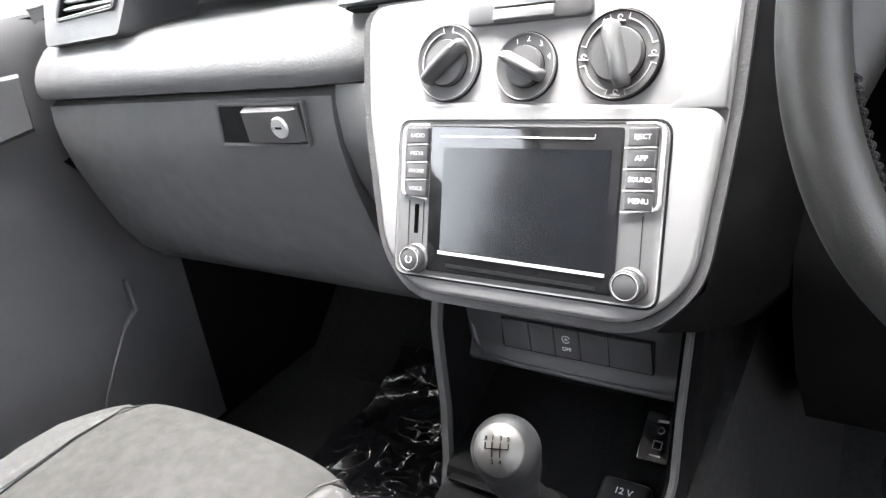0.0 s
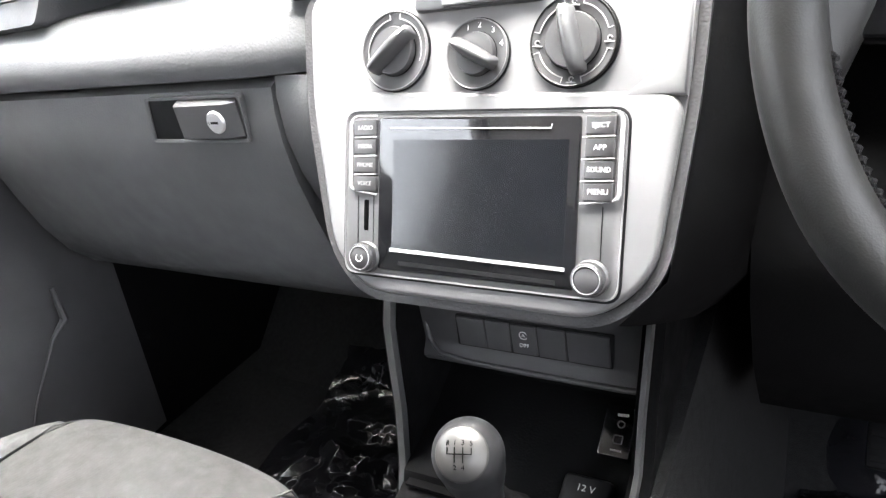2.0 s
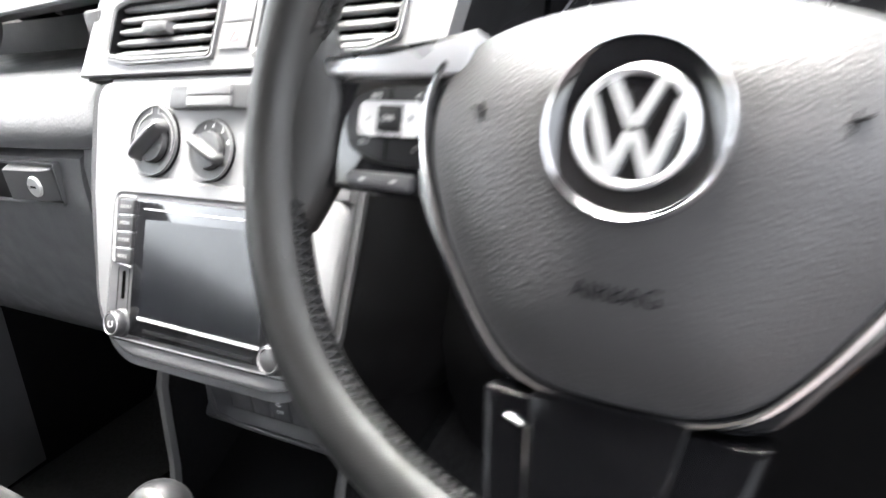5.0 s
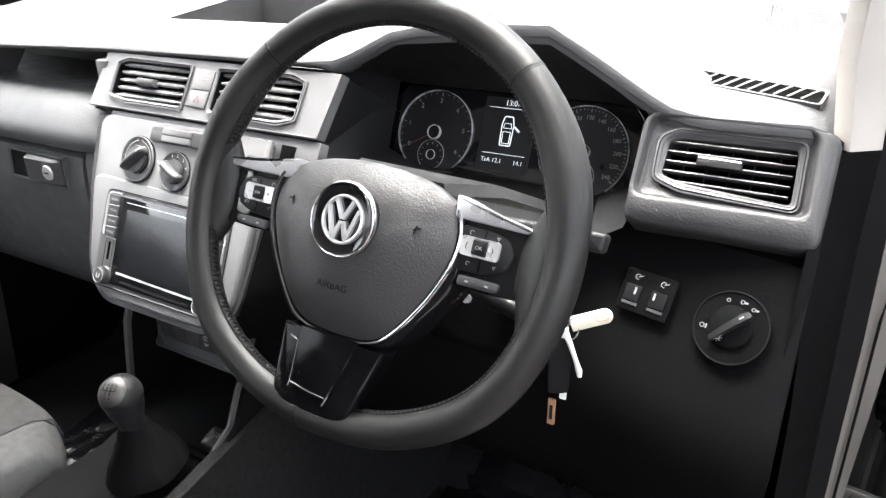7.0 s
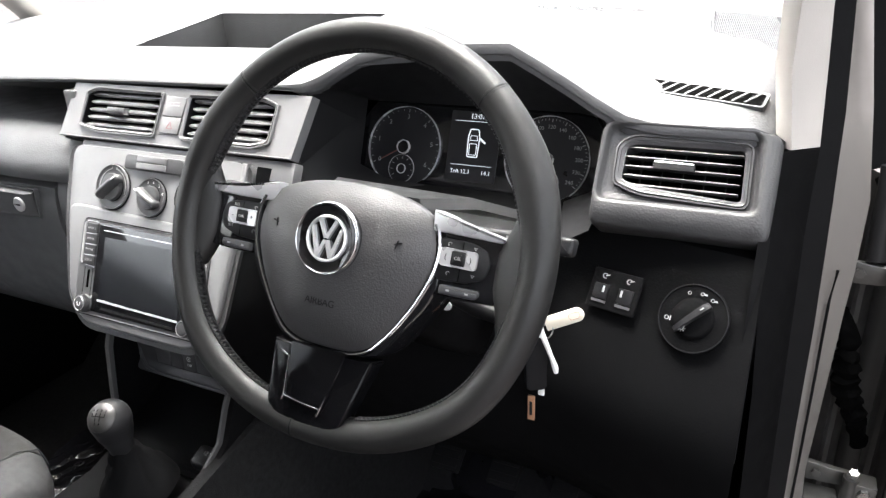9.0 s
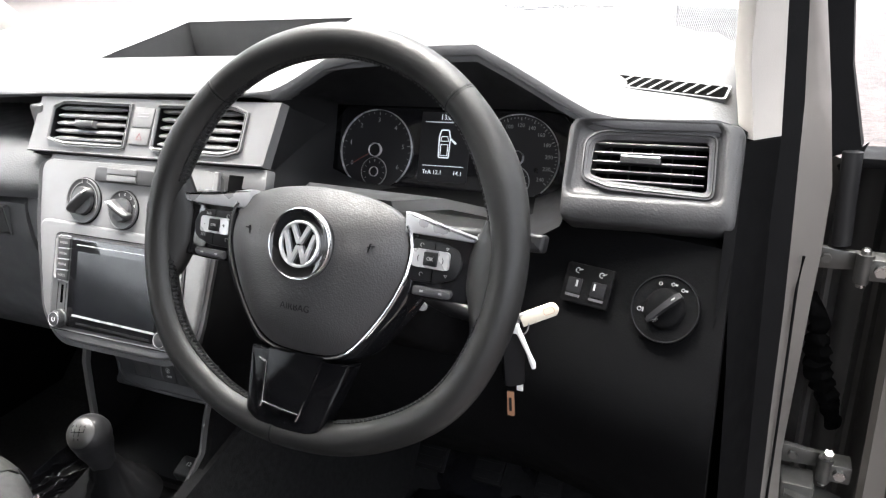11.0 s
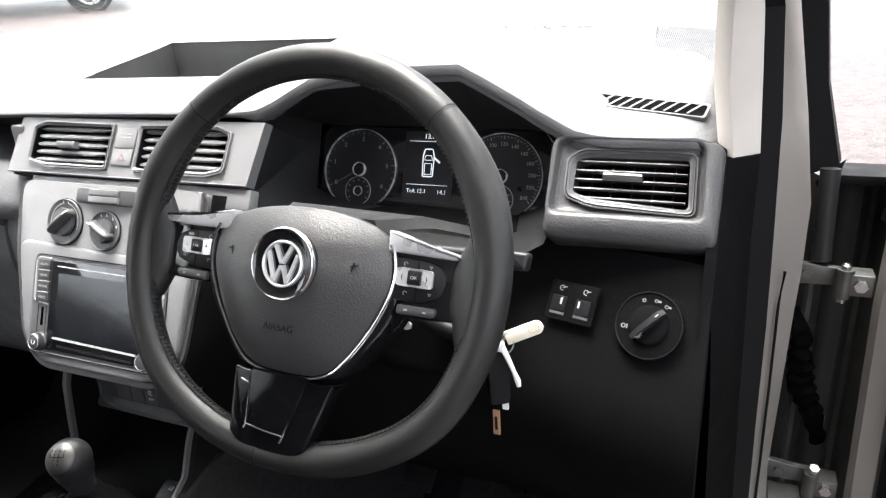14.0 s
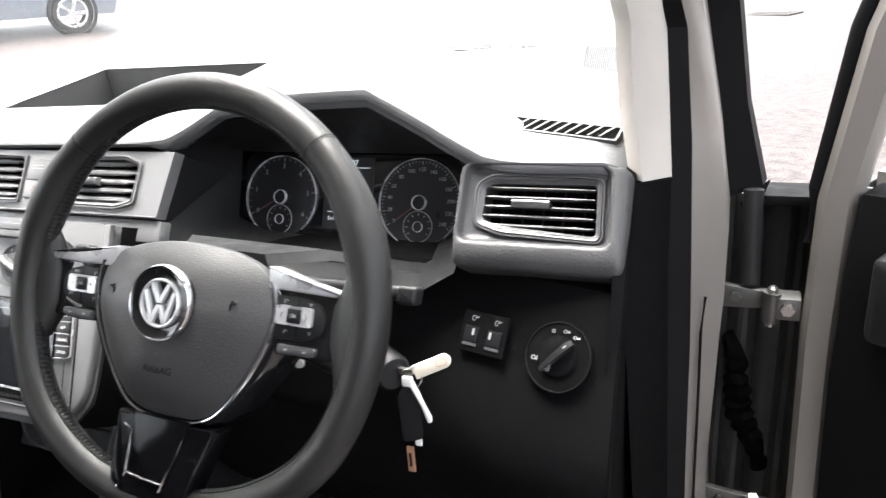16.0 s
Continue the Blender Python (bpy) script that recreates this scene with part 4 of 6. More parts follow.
def gauge(x, names, a0, a1, sub):
    g = part("gauge", lathe([(0, 0.001), (0.051, 0.001), (0.051, 0.0), (0, 0.0)], 64, cx=x), FACE, cluster)
    bm = arc_band(0.0520, 0.0527, -50, 230 if sub else 250, 0.0, 0.004, x, 0, 60)
    part("ring", bm, SATIN, g, "thin silver ring")
    n = len(names)
    for i, w in enumerate(names):
        a = radians(a0 + (a1 - a0) * i / (n - 1))
        if w:
            words(w, 0.0085 if n < 10 else 0.0066, DIMMARK, g, x + 0.0395 * math.cos(a), 0.0395 * math.sin(a), 0.0012)
    bm = bmesh.new()
    m = 4 * (n - 1)
    for i in range(m + 1):
        a = radians(a0 + (a1 - a0) * i / m)
        r = 0.0455 if i % 4 == 0 else 0.0475
        bar2(x + r * math.cos(a), r * math.sin(a), x + 0.0495 * math.cos(a), 0.0495 * math.sin(a), 0.0007 if i % 4 else 0.001, 0.0008, 0.0014, bm=bm)
    part("scale", bm, DIMMARK, g)
    part("hub_ring", lathe([(0.0081, 0.001), (0.0081, 0.006), (0.0086, 0.0064), (0.0091, 0.006), (0.0091, 0.001)], 32, cx=x), SATIN, g)
    part("hub", lathe([(0, 0.005), (0.0078, 0.004), (0.0078, 0.001)], 32, cx=x), BLACK, g)
    a = radians(a0 + 2)
    part("needle", bar2(x + 0.009 * math.cos(a), 0.009 * math.sin(a), x + 0.036 * math.cos(a), 0.036 * math.sin(a), 0.0014, 0.003, 0.004), REDMARK, g)
    s = part("small_gauge", lathe([(0, 0.0022), (0.0172, 0.0022), (0.0178, 0.003), (0.0186, 0.003), (0.019, 0.001)], 40, cx=x, cy=-0.0285), FACE, g)
    part("small_ring", lathe([(0.0181, 0.002), (0.0182, 0.0035), (0.0187, 0.0035), (0.0189, 0.002)], 40, cx=x, cy=-0.0285), DIMMARK, s)
    part("small_hub", lathe([(0.0056, 0.002), (0.0058, 0.0046), (0.0063, 0.0046), (0.0066, 0.002)], 28, cx=x, cy=-0.0285), SATIN, s)
    bm = bmesh.new()
    for i in range(9):
        a = radians(215 - 250 * i / 8)
        bar2(x + 0.013 * math.cos(a), -0.0285 + 0.013 * math.sin(a), x + 0.016 * math.cos(a), -0.0285 + 0.016 * math.sin(a), 0.0008, 0.002, 0.0026, bm=bm)
    part("small_scale", bm, DIMMARK, s)


gauge(-0.097, ["0", "1", "2", "3", "4", "5", "6"], 208, -32, True)
gauge(0.097, ["0", "20", "40", "60", "80", "100", "120", "140", "160", "180", "200", "220", "240"], 215, -38, False)
dp = part("display", prism(rect(-0.034, 0.034, -0.036, 0.052, 0.002, 2), 0.0, 0.001), FACE, cluster)
words("13:07", 0.009, LCD, dp, 0.002, 0.0455, 0.0012, "clock_digits")
part("line", bar2(-0.028, 0.0395, 0.028, 0.0395, 0.0007, 0.001, 0.0014), LCD, dp)
part("line", bar2(-0.028, -0.0155, 0.028, -0.0155, 0.0007, 0.001, 0.0014), LCD, dp)
car = rounded([(-0.009, -0.009), (0.009, -0.009), (0.010, 0.022), (0.007, 0.034), (-0.007, 0.034), (-0.010, 0.022)], 0.003, 3)
bm = band(car, inset(car, 0.0018), 0.001, 0.0014)
band(rect(-0.0062, 0.0062, -0.0055, 0.012, 0.001, 2), rect(-0.0052, 0.0052, -0.0045, 0.011, 0.001, 2), 0.001, 0.0015, bm=bm)
band(rounded([(-0.007, 0.016), (0.007, 0.016), (0.005, 0.024), (-0.005, 0.024)], 0.001, 2), rounded([(-0.006, 0.017), (0.006, 0.017), (0.0043, 0.023), (-0.0043, 0.023)], 0.001, 2), 0.001, 0.0015, bm=bm)
bar2(0.010, 0.020, 0.019, 0.013, 0.003, 0.001, 0.0016, bm=bm)
bmesh.ops.scale(bm, verts=bm.verts, vec=(0.84, 0.84, 1), space=Matrix.Translation((0, -0.012, 0)))
part("car_symbol", bm, LCD, dp)
words("TrA 12.1", 0.0075, LCD, dp, -0.014, -0.024, 0.0012, "display_digits")
words("14.1", 0.0075, LCD, dp, 0.021, -0.024, 0.0012, "display_digits")
gs = part("reset_button", prism(rect(0.134, 0.160, -0.0585, -0.0485, 0.002, 3), 0.0, 0.004, 0.001), BLACK, cluster)
words("0.0/SET", 0.0058, MARK, gs, 0.147, -0.0535, 0.0042)

# ---- steering wheel ----
WF = face(0.3895, -0.067, 1.143, 23.8) @ pose(0, 0, 0, 0, 0, -1.8)
wheel = thing("steering_wheel", "black leather steering wheel with silver trim and gloss black lower spoke", "steering wheel", WF)
R, RR = 0.1785, 0.0147


def rim_point(a, q, bulge=0.0):
    """Angle round the wheel and round the rim's section; the rim is flattened at its foot."""
    d = math.degrees(a) % 360
    flat = 0.0105 * max(0.0, math.sin(-a)) ** 5
    thumb = 0.0022 * math.exp(-((d - 24) / 13) ** 2) + 0.0022 * math.exp(-((d - 156) / 13) ** 2)
    rad = R - flat + 0.0025 * (math.exp(-((d - 217) / 14) ** 2) + math.exp(-((d - 323) / 14) ** 2))
    rr = RR + bulge + thumb
    return (0.0028 + (rad + rr * math.cos(q)) * math.cos(a), (rad + rr * math.cos(q)) * math.sin(a), 0.0042 + rr * math.sin(q) * 1.04)


bm = bmesh.new()
NA, NQ = 168, 24
grid = [[bm.verts.new(rim_point(2 * math.pi * i / NA, 2 * math.pi * j / NQ)) for j in range(NQ)] for i in range(NA)]
for i in range(NA):
    for j in range(NQ):
        bm.faces.new((grid[i][j], grid[(i + 1) % NA][j], grid[(i + 1) % NA][(j + 1) % NQ], grid[i][(j + 1) % NQ]))
rim = part("rim", bm, LEATHER, wheel, "black leather rim with stitched inner edge")
for deg in (48.5, 134.5, 265.5):
    a = radians(deg)
    part("seam", tube([rim_point(a, 2 * math.pi * j / 24, -0.0004) for j in range(24)], 0.0009, 6, closed=True), DEEP, rim)
    for d in (-0.0075, 0.0075):
        part("seam_roll", tube([rim_point(a + d, 2 * math.pi * j / 24, -0.0008) for j in range(24)], 0.0013, 6, closed=True), LEATHER, rim)
# crossed thread along the inner edge, with a shallow gutter
bm = bmesh.new()
for i in range(232):
    a = 2 * math.pi * i / 232
    d = math.degrees(a)
    if abs(d - 270) < 17 or d < 13 or d > 347 or abs(d - 180) < 13:
        continue
    q0, q1 = math.pi - 0.36, math.pi + 0.20
    for s in (0.007, -0.007):
        tube([rim_point(a - s, q0, 0.0002), rim_point(a, (q0 + q1) / 2, 0.0009), rim_point(a + s, q1, 0.0002)], 0.0010, 5, bm=bm)
tagged(part("stitching", bm, BLACK, rim, "black crossed thread"), kind="stuff")
for lo_, hi_ in ((15, 165), (195, 251), (289, 345)):
    part("gutter", tube([rim_point(radians(lo_ + (hi_ - lo_) * i / 40), math.pi - 0.03, -0.0003) for i in range(41)], 0.0008, 6), DEEP, rim)
# hub below the cover
hub = prism(rounded([(-0.050, -0.100), (0.050, -0.100), (0.090, -0.045), (0.100, -0.020), (0.092, 0.022), (0.06, 0.036), (-0.06, 0.036), (-0.092, 0.022), (-0.100, -0.020), (-0.090, -0.045)], 0.015, 3), -0.045, 0.000, 0.004)
part("hub", hub, GLOSS, wheel)
# domed cover whose upper edge rolls back and whose chin folds under
pts = [(0, -0.0985), (0.028, -0.0970), (0.045, -0.0900), (0.0605, -0.0725), (0.079, -0.044), (0.0915, -0.0150), (0.0940, 0.008), (0.089, 0.025), (0.074, 0.0375), (0.052, 0.0450), (0.028, 0.0490), (0, 0.0505)]
pad = pts + [(-x, y) for x, y in reversed(pts[1:-1])]
pad = rounded(pad, 0.012, 3)


def pad_height(x, y, s):
    dome = 0.0035 + 0.0185 * (1 - s ** 3.2)
    roll = 0.010 * max(0.0, (y + 0.012) / 0.06) ** 1.7
    chin = 0.004 * max(0.0, (-0.070 - y) / 0.028) ** 1.3
    side = 0.004 * (x / 0.09) ** 2
    return dome - roll * (1 - 0.35 * s) - chin - side


bm = bmesh.new()
rings = [[bm.verts.new((x, y, -0.010)) for x, y in pad]]
for s in (1.0, 0.992, 0.975, 0.95, 0.92, 0.88, 0.83, 0.77, 0.7, 0.6, 0.5, 0.4, 0.3, 0.2, 0.1):
    rings.append([bm.verts.new((x * s, -0.018 + (y + 0.018) * s, pad_height(x * s, -0.018 + (y + 0.018) * s, s) - (0.004 if s == 1.0 else 0.0))) for x, y in pad])
for a, b in zip(rings, rings[1:]):
    for i in range(len(pad)):
        j = (i + 1) % len(pad)
        bm.faces.new((a[i], a[j], b[j], b[i]))
bm.faces.new(rings[-1])
cover = part("airbag_cover", bm, PADM, wheel, "grained dark grey airbag cover", sharp=60)
words("AIRBAG", 0.0088, DEEP, cover, 0.0, -0.0565, 0.0203, "moulded_lettering")
for sx in (-1, 1):
    bm = bar2(sx * 0.060, 0.004, sx * 0.066, 0.006, 0.0008, 0.010, 0.0152)
    bar2(sx * 0.061, 0.000, sx * 0.0625, 0.0075, 0.0008, 0.010, 0.0152, bm=bm)
    part("moulded_mark", bm, DEEP, cover)
# polished line round the sides and the foot of the cover
first = next(i for i, p in enumerate(pad) if p[1] > 0.03)
last = len(pad) - next(i for i, p in enumerate(reversed(pad)) if p[1] > 0.03)
path = pad[last:] + pad[:first]
part("cover_trim", tube([(x * 1.022, y * 1.014 - 0.0006, 0.0015) for x, y in path], 0.0016, 8), CHROME, wheel, "thin polished line round the cover")
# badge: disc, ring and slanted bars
BZ = 0.0066
bd = part("badge", lathe([(0.0315, 0.012 + BZ), (0.0315, 0.0178 + BZ), (0.0298, 0.0205 + BZ), (0.0285, 0.0190 + BZ), (0.022, 0.0172 + BZ), (0, 0.0168 + BZ)], 56, cy=-0.0015), GLOSS, wheel, "round gloss black emblem")
part("badge_rim", lathe([(0.0318, 0.0165 + BZ), (0.0316, 0.0190 + BZ), (0.0303, 0.0207 + BZ), (0.0294, 0.0200 + BZ)], 56, cy=-0.0015), CHROME, bd)
part("emblem_ring", lathe([(0.0205, 0.0165 + BZ), (0.0203, 0.0196 + BZ), (0.0192, 0.0204 + BZ), (0.0178, 0.0196 + BZ), (0.0174, 0.0165 + BZ)], 56, cy=-0.0015), EMBLEM, bd)
for x0, y0, x1, y1 in ((-0.0085, 0.0145, -0.0005, -0.0010), (0.0085, 0.0145, 0.0005, -0.0010), (-0.0150, 0.0080, -0.0066, -0.0175), (0.0150, 0.0080, 0.0066, -0.0175), (-0.0066, -0.0175, -0.0008, -0.0030), (0.0066, -0.0175, 0.0008, -0.0030)):
    part("emblem_bar", bar2(x0, y0, x1, y1, 0.0033, 0.0165 + BZ, 0.0200 + BZ), EMBLEM, bd)
# side arms with buttons
for sx in (-1, 1):
    def side(poly):
        return poly if sx > 0 else [(-x, y) for x, y in reversed(poly)]

    arm = side([(0.080, -0.030), (0.118, -0.032), (0.154, -0.030), (0.158, -0.006), (0.152, 0.020), (0.118, 0.0245), (0.080, 0.032)])
    sp = part("side_spoke", prism(rounded(arm, 0.006, 3), -0.024, -0.0075, 0.003), GLOSS, wheel)
    sp.location = (0, 0, 0.005)
    strip = [(0.086, 0.021), (0.118, 0.0205), (0.1475, 0.0200), (0.1525, 0.0235), (0.121, 0.0295), (0.084, 0.0390)] if sx > 0 else side([(0.078, 0.0215), (0.118, 0.0205), (0.158, 0.0215), (0.163, 0.0285), (0.120, 0.0315), (0.076, 0.0400)])
    part("silver_strip", prism(rounded(strip, 0.002, 2), -0.022, -0.0035, 0.002), SATIN, sp, "satin silver upper trim")
    keyb = side([(0.0925, -0.0185), (0.1205, -0.0175), (0.1365, -0.0115), (0.1405, 0.001), (0.1355, 0.0125), (0.121, 0.0168), (0.0935, 0.0172)])
    kb = part("button_plate", prism(rounded(keyb, 0.004, 3), -0.010, -0.0050, 0.0018), BLACK, sp)
    cx_ = sx * 0.1130
    part("menu_button", band(rect(cx_ - 0.0165, cx_ + 0.0165, -0.0058, 0.0094, 0.0035, 4), rect(cx_ - 0.0064, cx_ + 0.0064, -0.0040, 0.0078, 0.0012, 4), -0.006, -0.0022, drop=0.0004), SATIN, kb, "satin silver button frame")
    okb = part("centre_button", prism(rect(cx_ - 0.0062, cx_ + 0.0062, -0.0038, 0.0076, 0.0012, 3), -0.006, -0.0012, 0.001), BLACK, kb)
    words("OK" if sx > 0 else "CNL", 0.0042 if sx > 0 else 0.0034, DIMMARK, okb, cx_, 0.0018, -0.0011)
    part("groove", bar2(cx_ + sx * 0.002, 0.0098, cx_ + sx * 0.002, 0.0160, 0.0006, -0.0055, -0.0047), VOID, kb)
    part("groove", bar2(cx_ + sx * 0.002, -0.0062, cx_ + sx * 0.002, -0.0170, 0.0006, -0.0055, -0.0047), VOID, kb)
    for dx, dy, k in ((-0.010, 0.0125, 0), (0.013, 0.0118, 1), (-0.008, -0.0115, 2), (0.014, -0.0105, 3)):
        if sx < 0 and k == 2:
            words("SET", 0.0038, DIMMARK, kb, cx_ - 0.014, -0.0085, -0.0048)
        elif sx < 0 and k == 0:
            words("RES", 0.0036, DIMMARK, kb, cx_ - 0.010, 0.0120, -0.0048)
        elif k in (1, 3) and sx > 0:
            part("symbol", band([(cx_ + dx - 0.0017, dy + 0.0012), (cx_ + dx, dy - 0.0014), (cx_ + dx + 0.0017, dy + 0.0012)], [(cx_ + dx - 0.0009, dy + 0.0007), (cx_ + dx, dy - 0.0006), (cx_ + dx + 0.0009, dy + 0.0007)], -0.0055, -0.0047), DIMMARK, kb)
        else:
            part("symbol", arc_band(0.0013, 0.0018, 10, 250, -0.0055, -0.0047, cx_ + dx, dy, 8), DIMMARK, kb)
    words({-1: "-", 1: "("}[sx], 0.006, BLACK, kb, cx_ - 0.0112, 0.002, -0.0021)
    words({-1: "+", 1: ")"}[sx], 0.006, BLACK, kb, cx_ + 0.0112, 0.002, -0.0021)
    lowb = side([(0.0990, -0.0295), (0.1320, -0.0290), (0.1350, -0.0250), (0.1335, -0.0212), (0.0990, -0.0215)])
    lb = part("lower_button", prism(rounded(lowb, 0.002, 2), -0.012, -0.0035, 0.002), SOFT, sp)
    for x in (0.108, 0.125):
        part("symbol", bar2(sx * x - 0.0015, -0.0252, sx * x + 0.0015, -0.0252, 0.0015, -0.004, -0.0032), DIMMARK, lb)
# leather where the rim swells into the side arms
for sx in (-1, 1):
    secs = []
    for x, h, z1, z0 in ((0.1450, 0.021, -0.0015, -0.018), (0.1490, 0.029, 0.0020, -0.019), (0.1550, 0.038, 0.0060, -0.019), (0.1630, 0.050, 0.0100, -0.016), (0.1720, 0.054, 0.0115, -0.013)):
        ring = []
        for k in range(20):
            a = 2 * math.pi * k / 20
            ca, sa = math.cos(a), math.sin(a)
            y = h * math.copysign(abs(ca) ** 0.6, ca) - 0.003
            z = (z0 + z1) / 2 + (z1 - z0) / 2 * math.copysign(abs(sa) ** 0.75, sa)
            ring.append((sx * (x - 0.35 * max(0.0, abs(y) - 0.03)), y, z))
        secs.append(ring)
    part("thumb_rest", loft(secs), LEATHER, wheel, sharp=75)
# lower spoke: two gloss legs round a recessed panel, closed by a curved foot
ls = rounded([(-0.0500, -0.120), (-0.0488, -0.140), (-0.0480, -0.158), (-0.034, -0.1690), (-0.010, -0.1725), (0.012, -0.1725), (0.030, -0.163), (0.040, -0.135), (0.0455, -0.120), (0.0535, -0.0985), (0.03, -0.1010), (-0.03, -0.1010), (-0.0515, -0.0985)], 0.004, 4)


def sloped(bm):
    """The lower spoke rises towards the rim."""
    for v in bm.verts:
        if v.co.z > -0.004:
            t = min(1.0, max(0.0, (-0.100 - v.co.y) / 0.050))
            dz = 0.0125 * t * t * (3 - 2 * t)
            v.co += Vector((0.64 * dz, 0.30 * dz, dz))
    return bm


lo = part("lower_spoke", sloped(prism(ls, -0.016, 0.0060, 0.0035, 4)), SPOKE, wheel, "gloss black lower spoke")
cut = rounded([(-0.0285, -0.1490), (0.0100, -0.1510), (0.0270, -0.098), (-0.0310, -0.098)], 0.003, 3)
part("spoke_inlay", sloped(prism(cut, 0.003, 0.0066, 0.0004)), SPOKE, lo, "gloss black inset panel")
part("spoke_line", sloped(tube([(-0.0500, -0.104, 0.0033), (-0.0478, -0.1300, 0.0028), (-0.0468, -0.1560, 0.0013)], 0.0009, 6)), CHROME, lo)
part("spoke_line", sloped(tube([(-0.0310, -0.1120, 0.0066), (-0.0303, -0.1480, 0.0066), (-0.0318, -0.1520, 0.0064)], 0.0007, 6)), CHROME, lo)
part("spoke_line", sloped(tube([(-0.0295, -0.1478, 0.0068), (-0.010, -0.1503, 0.0068), (0.0080, -0.1512, 0.0068)], 0.0008, 6)), CHROME, lo)
part("spoke_line", sloped(tube([(0.0225, -0.1130, 0.0068), (0.0095, -0.1500, 0.0068), (0.0065, -0.1570, 0.0066)], [0.0005, 0.0009, 0.0012], 6)), CHROME, lo)
part("spoke_line", sloped(tube([(-0.0400, -0.1095, 0.0066), (-0.0325, -0.1120, 0.0068)], 0.0009, 6)), CHROME, lo)
part("spoke_line", sloped(tube([(-0.0400, -0.1625, 0.0048), (-0.0330, -0.1655, 0.0038)], [0.0014, 0.0006], 6)), CHROME, lo)


# ---- steering column ----
column = thing("steering_column", "black plastic steering column shroud behind the wheel", "steering column", WF)
part("shroud", loft([[(x * s, y * s - 0.02 * k, z) for x, y in rounded([(-0.062, -0.055), (0.062, -0.055), (0.07, 0.0), (0.055, 0.042), (-0.055, 0.042), (-0.07, 0.0)], 0.015, 3)] for k, (s, z) in enumerate(((0.85, -0.04), (1.0, -0.055), (1.05, -0.12), (1.1, -0.24)))]), LOWER, column)
part("top_cover", loft([[(-w, 0.042 + h, z), (w, 0.042 + h, z), (w * 0.9, 0.052 + h, z), (-w * 0.9, 0.052 + h, z)] for w, h, z in ((0.05, -0.006, -0.045), (0.085, 0.004, -0.09), (0.13, 0.0, -0.20))]), BLACK, column)
for sx in (-1, 1):
    st = part("stalk", tube([(sx * 0.05, 0.022, -0.075), (sx * 0.10, 0.024, -0.068), (sx * 0.150, 0.026, -0.060), (sx * 0.182, 0.027, -0.056)], [0.0085, 0.0065, 0.0070, 0.0060], 14, flat=0.8), BLACK, column, "black plastic stalk")
    bm = prism(rounded([(sx * 0.182 - 0.009, 0.018), (sx * 0.182 + 0.009, 0.018), (sx * 0.182 + 0.010, 0.034), (sx * 0.182 - 0.008, 0.034)], 0.004, 3), -0.064, -0.050, 0.004, 3)
    part("stalk_tip", bm, BLACK, st)
    part("symbol", bar2(sx * 0.13, 0.0255, sx * 0.142, 0.026, 0.003, -0.056, -0.0545), DIMMARK, st)
part("cruise_stalk", tube([(0.06, -0.03, -0.075), (0.11, -0.042, -0.068), (0.135, -0.046, -0.066)], [0.009, 0.0095, 0.007], 12), BLACK, column)
part("symbol", lathe([(0, -0.058), (0.004, -0.058), (0.004, -0.062)], 12, cx=0.084, cy=-0.046), DIMMARK, column)

# ignition key with tags
ign = thing("ignition_lock", "black ignition lock on the steering column", "ignition lock", pose(0.507, 0.063, 1.019, 90, 0, 55))
part("barrel", lathe([(0, -0.04), (0.019, -0.04), (0.019, 0.008), (0.016, 0.012), (0, 0.012)], 28), BLACK, ign)
key = thing("car_key", "black car key with cream tag and copper fob in the ignition", "car key")
part("blade", box(0.508, 0.523, 0.040, 0.044, 1.030, 1.036), BOLT, key)
part("ring", tube([(0.521 + 0.011 * math.cos(a), 0.042 + 0.003 * math.sin(2 * a), 1.027 + 0.011 * math.sin(a)) for a in (2 * math.pi * i / 24 for i in range(24))], 0.0008, 6, closed=True), BOLT, key)
bm = prism([(0.0, -0.0068), (0.0005, -0.0072)] + [(0.0345 + 0.0072 * math.cos(a), 0.0072 * math.sin(a)) for a in (radians(-80 + 20 * i) for i in range(9))] + [(0.0005, 0.0072), (0.0, 0.0068)], -0.0016, 0.0016, 0.0006)
bmesh.ops.transform(bm, verts=bm.verts, matrix=pose(0.5235, 0.044, 1.031, 80, -26, 8))
tg = part("cream_tag", bm, TAG, key, "cream plastic key tag")
bm = band(rect(0.026, 0.038, -0.0035, 0.0035, 0.003, 4), rect(0.0265, 0.0375, -0.003, 0.003, 0.0026, 4), -0.0018, 0.0019)
bmesh.ops.transform(bm, verts=bm.verts, matrix=pose(0.5235, 0.044, 1.031, 80, -26, 8))
part("tag_groove", bm, BRASS, tg)
part("white_tie", tube([(0.520, 0.040, 1.024), (0.526, 0.039, 1.012), (0.532, 0.040, 0.996), (0.536, 0.041, 0.984), (0.537, 0.041, 0.978)], [0.0032, 0.0030, 0.0024, 0.0034, 0.0024], 8), WHITE, key, "knotted white tie")
part("tie_knot", box(0.512, 0.523, 0.036, 0.042, 1.018, 1.029, 0.002), WHITE, key)
bm = prism(rounded([(-0.011, -0.034), (0.011, -0.034), (0.012, 0.02), (0.006, 0.03), (-0.006, 0.03), (-0.012, 0.02)], 0.006, 4), -0.006, 0.006, 0.003)
bmesh.ops.transform(bm, verts=bm.verts, matrix=pose(0.513, 0.046, 0.985, 86, 0, 30))
part("key_head", bm, DEEP, key, "black plastic key head")
part("copper_fob", box(0.506, 0.514, 0.042, 0.045, 0.910, 0.941, 0.001), BRASS, key, "small copper coloured fob")
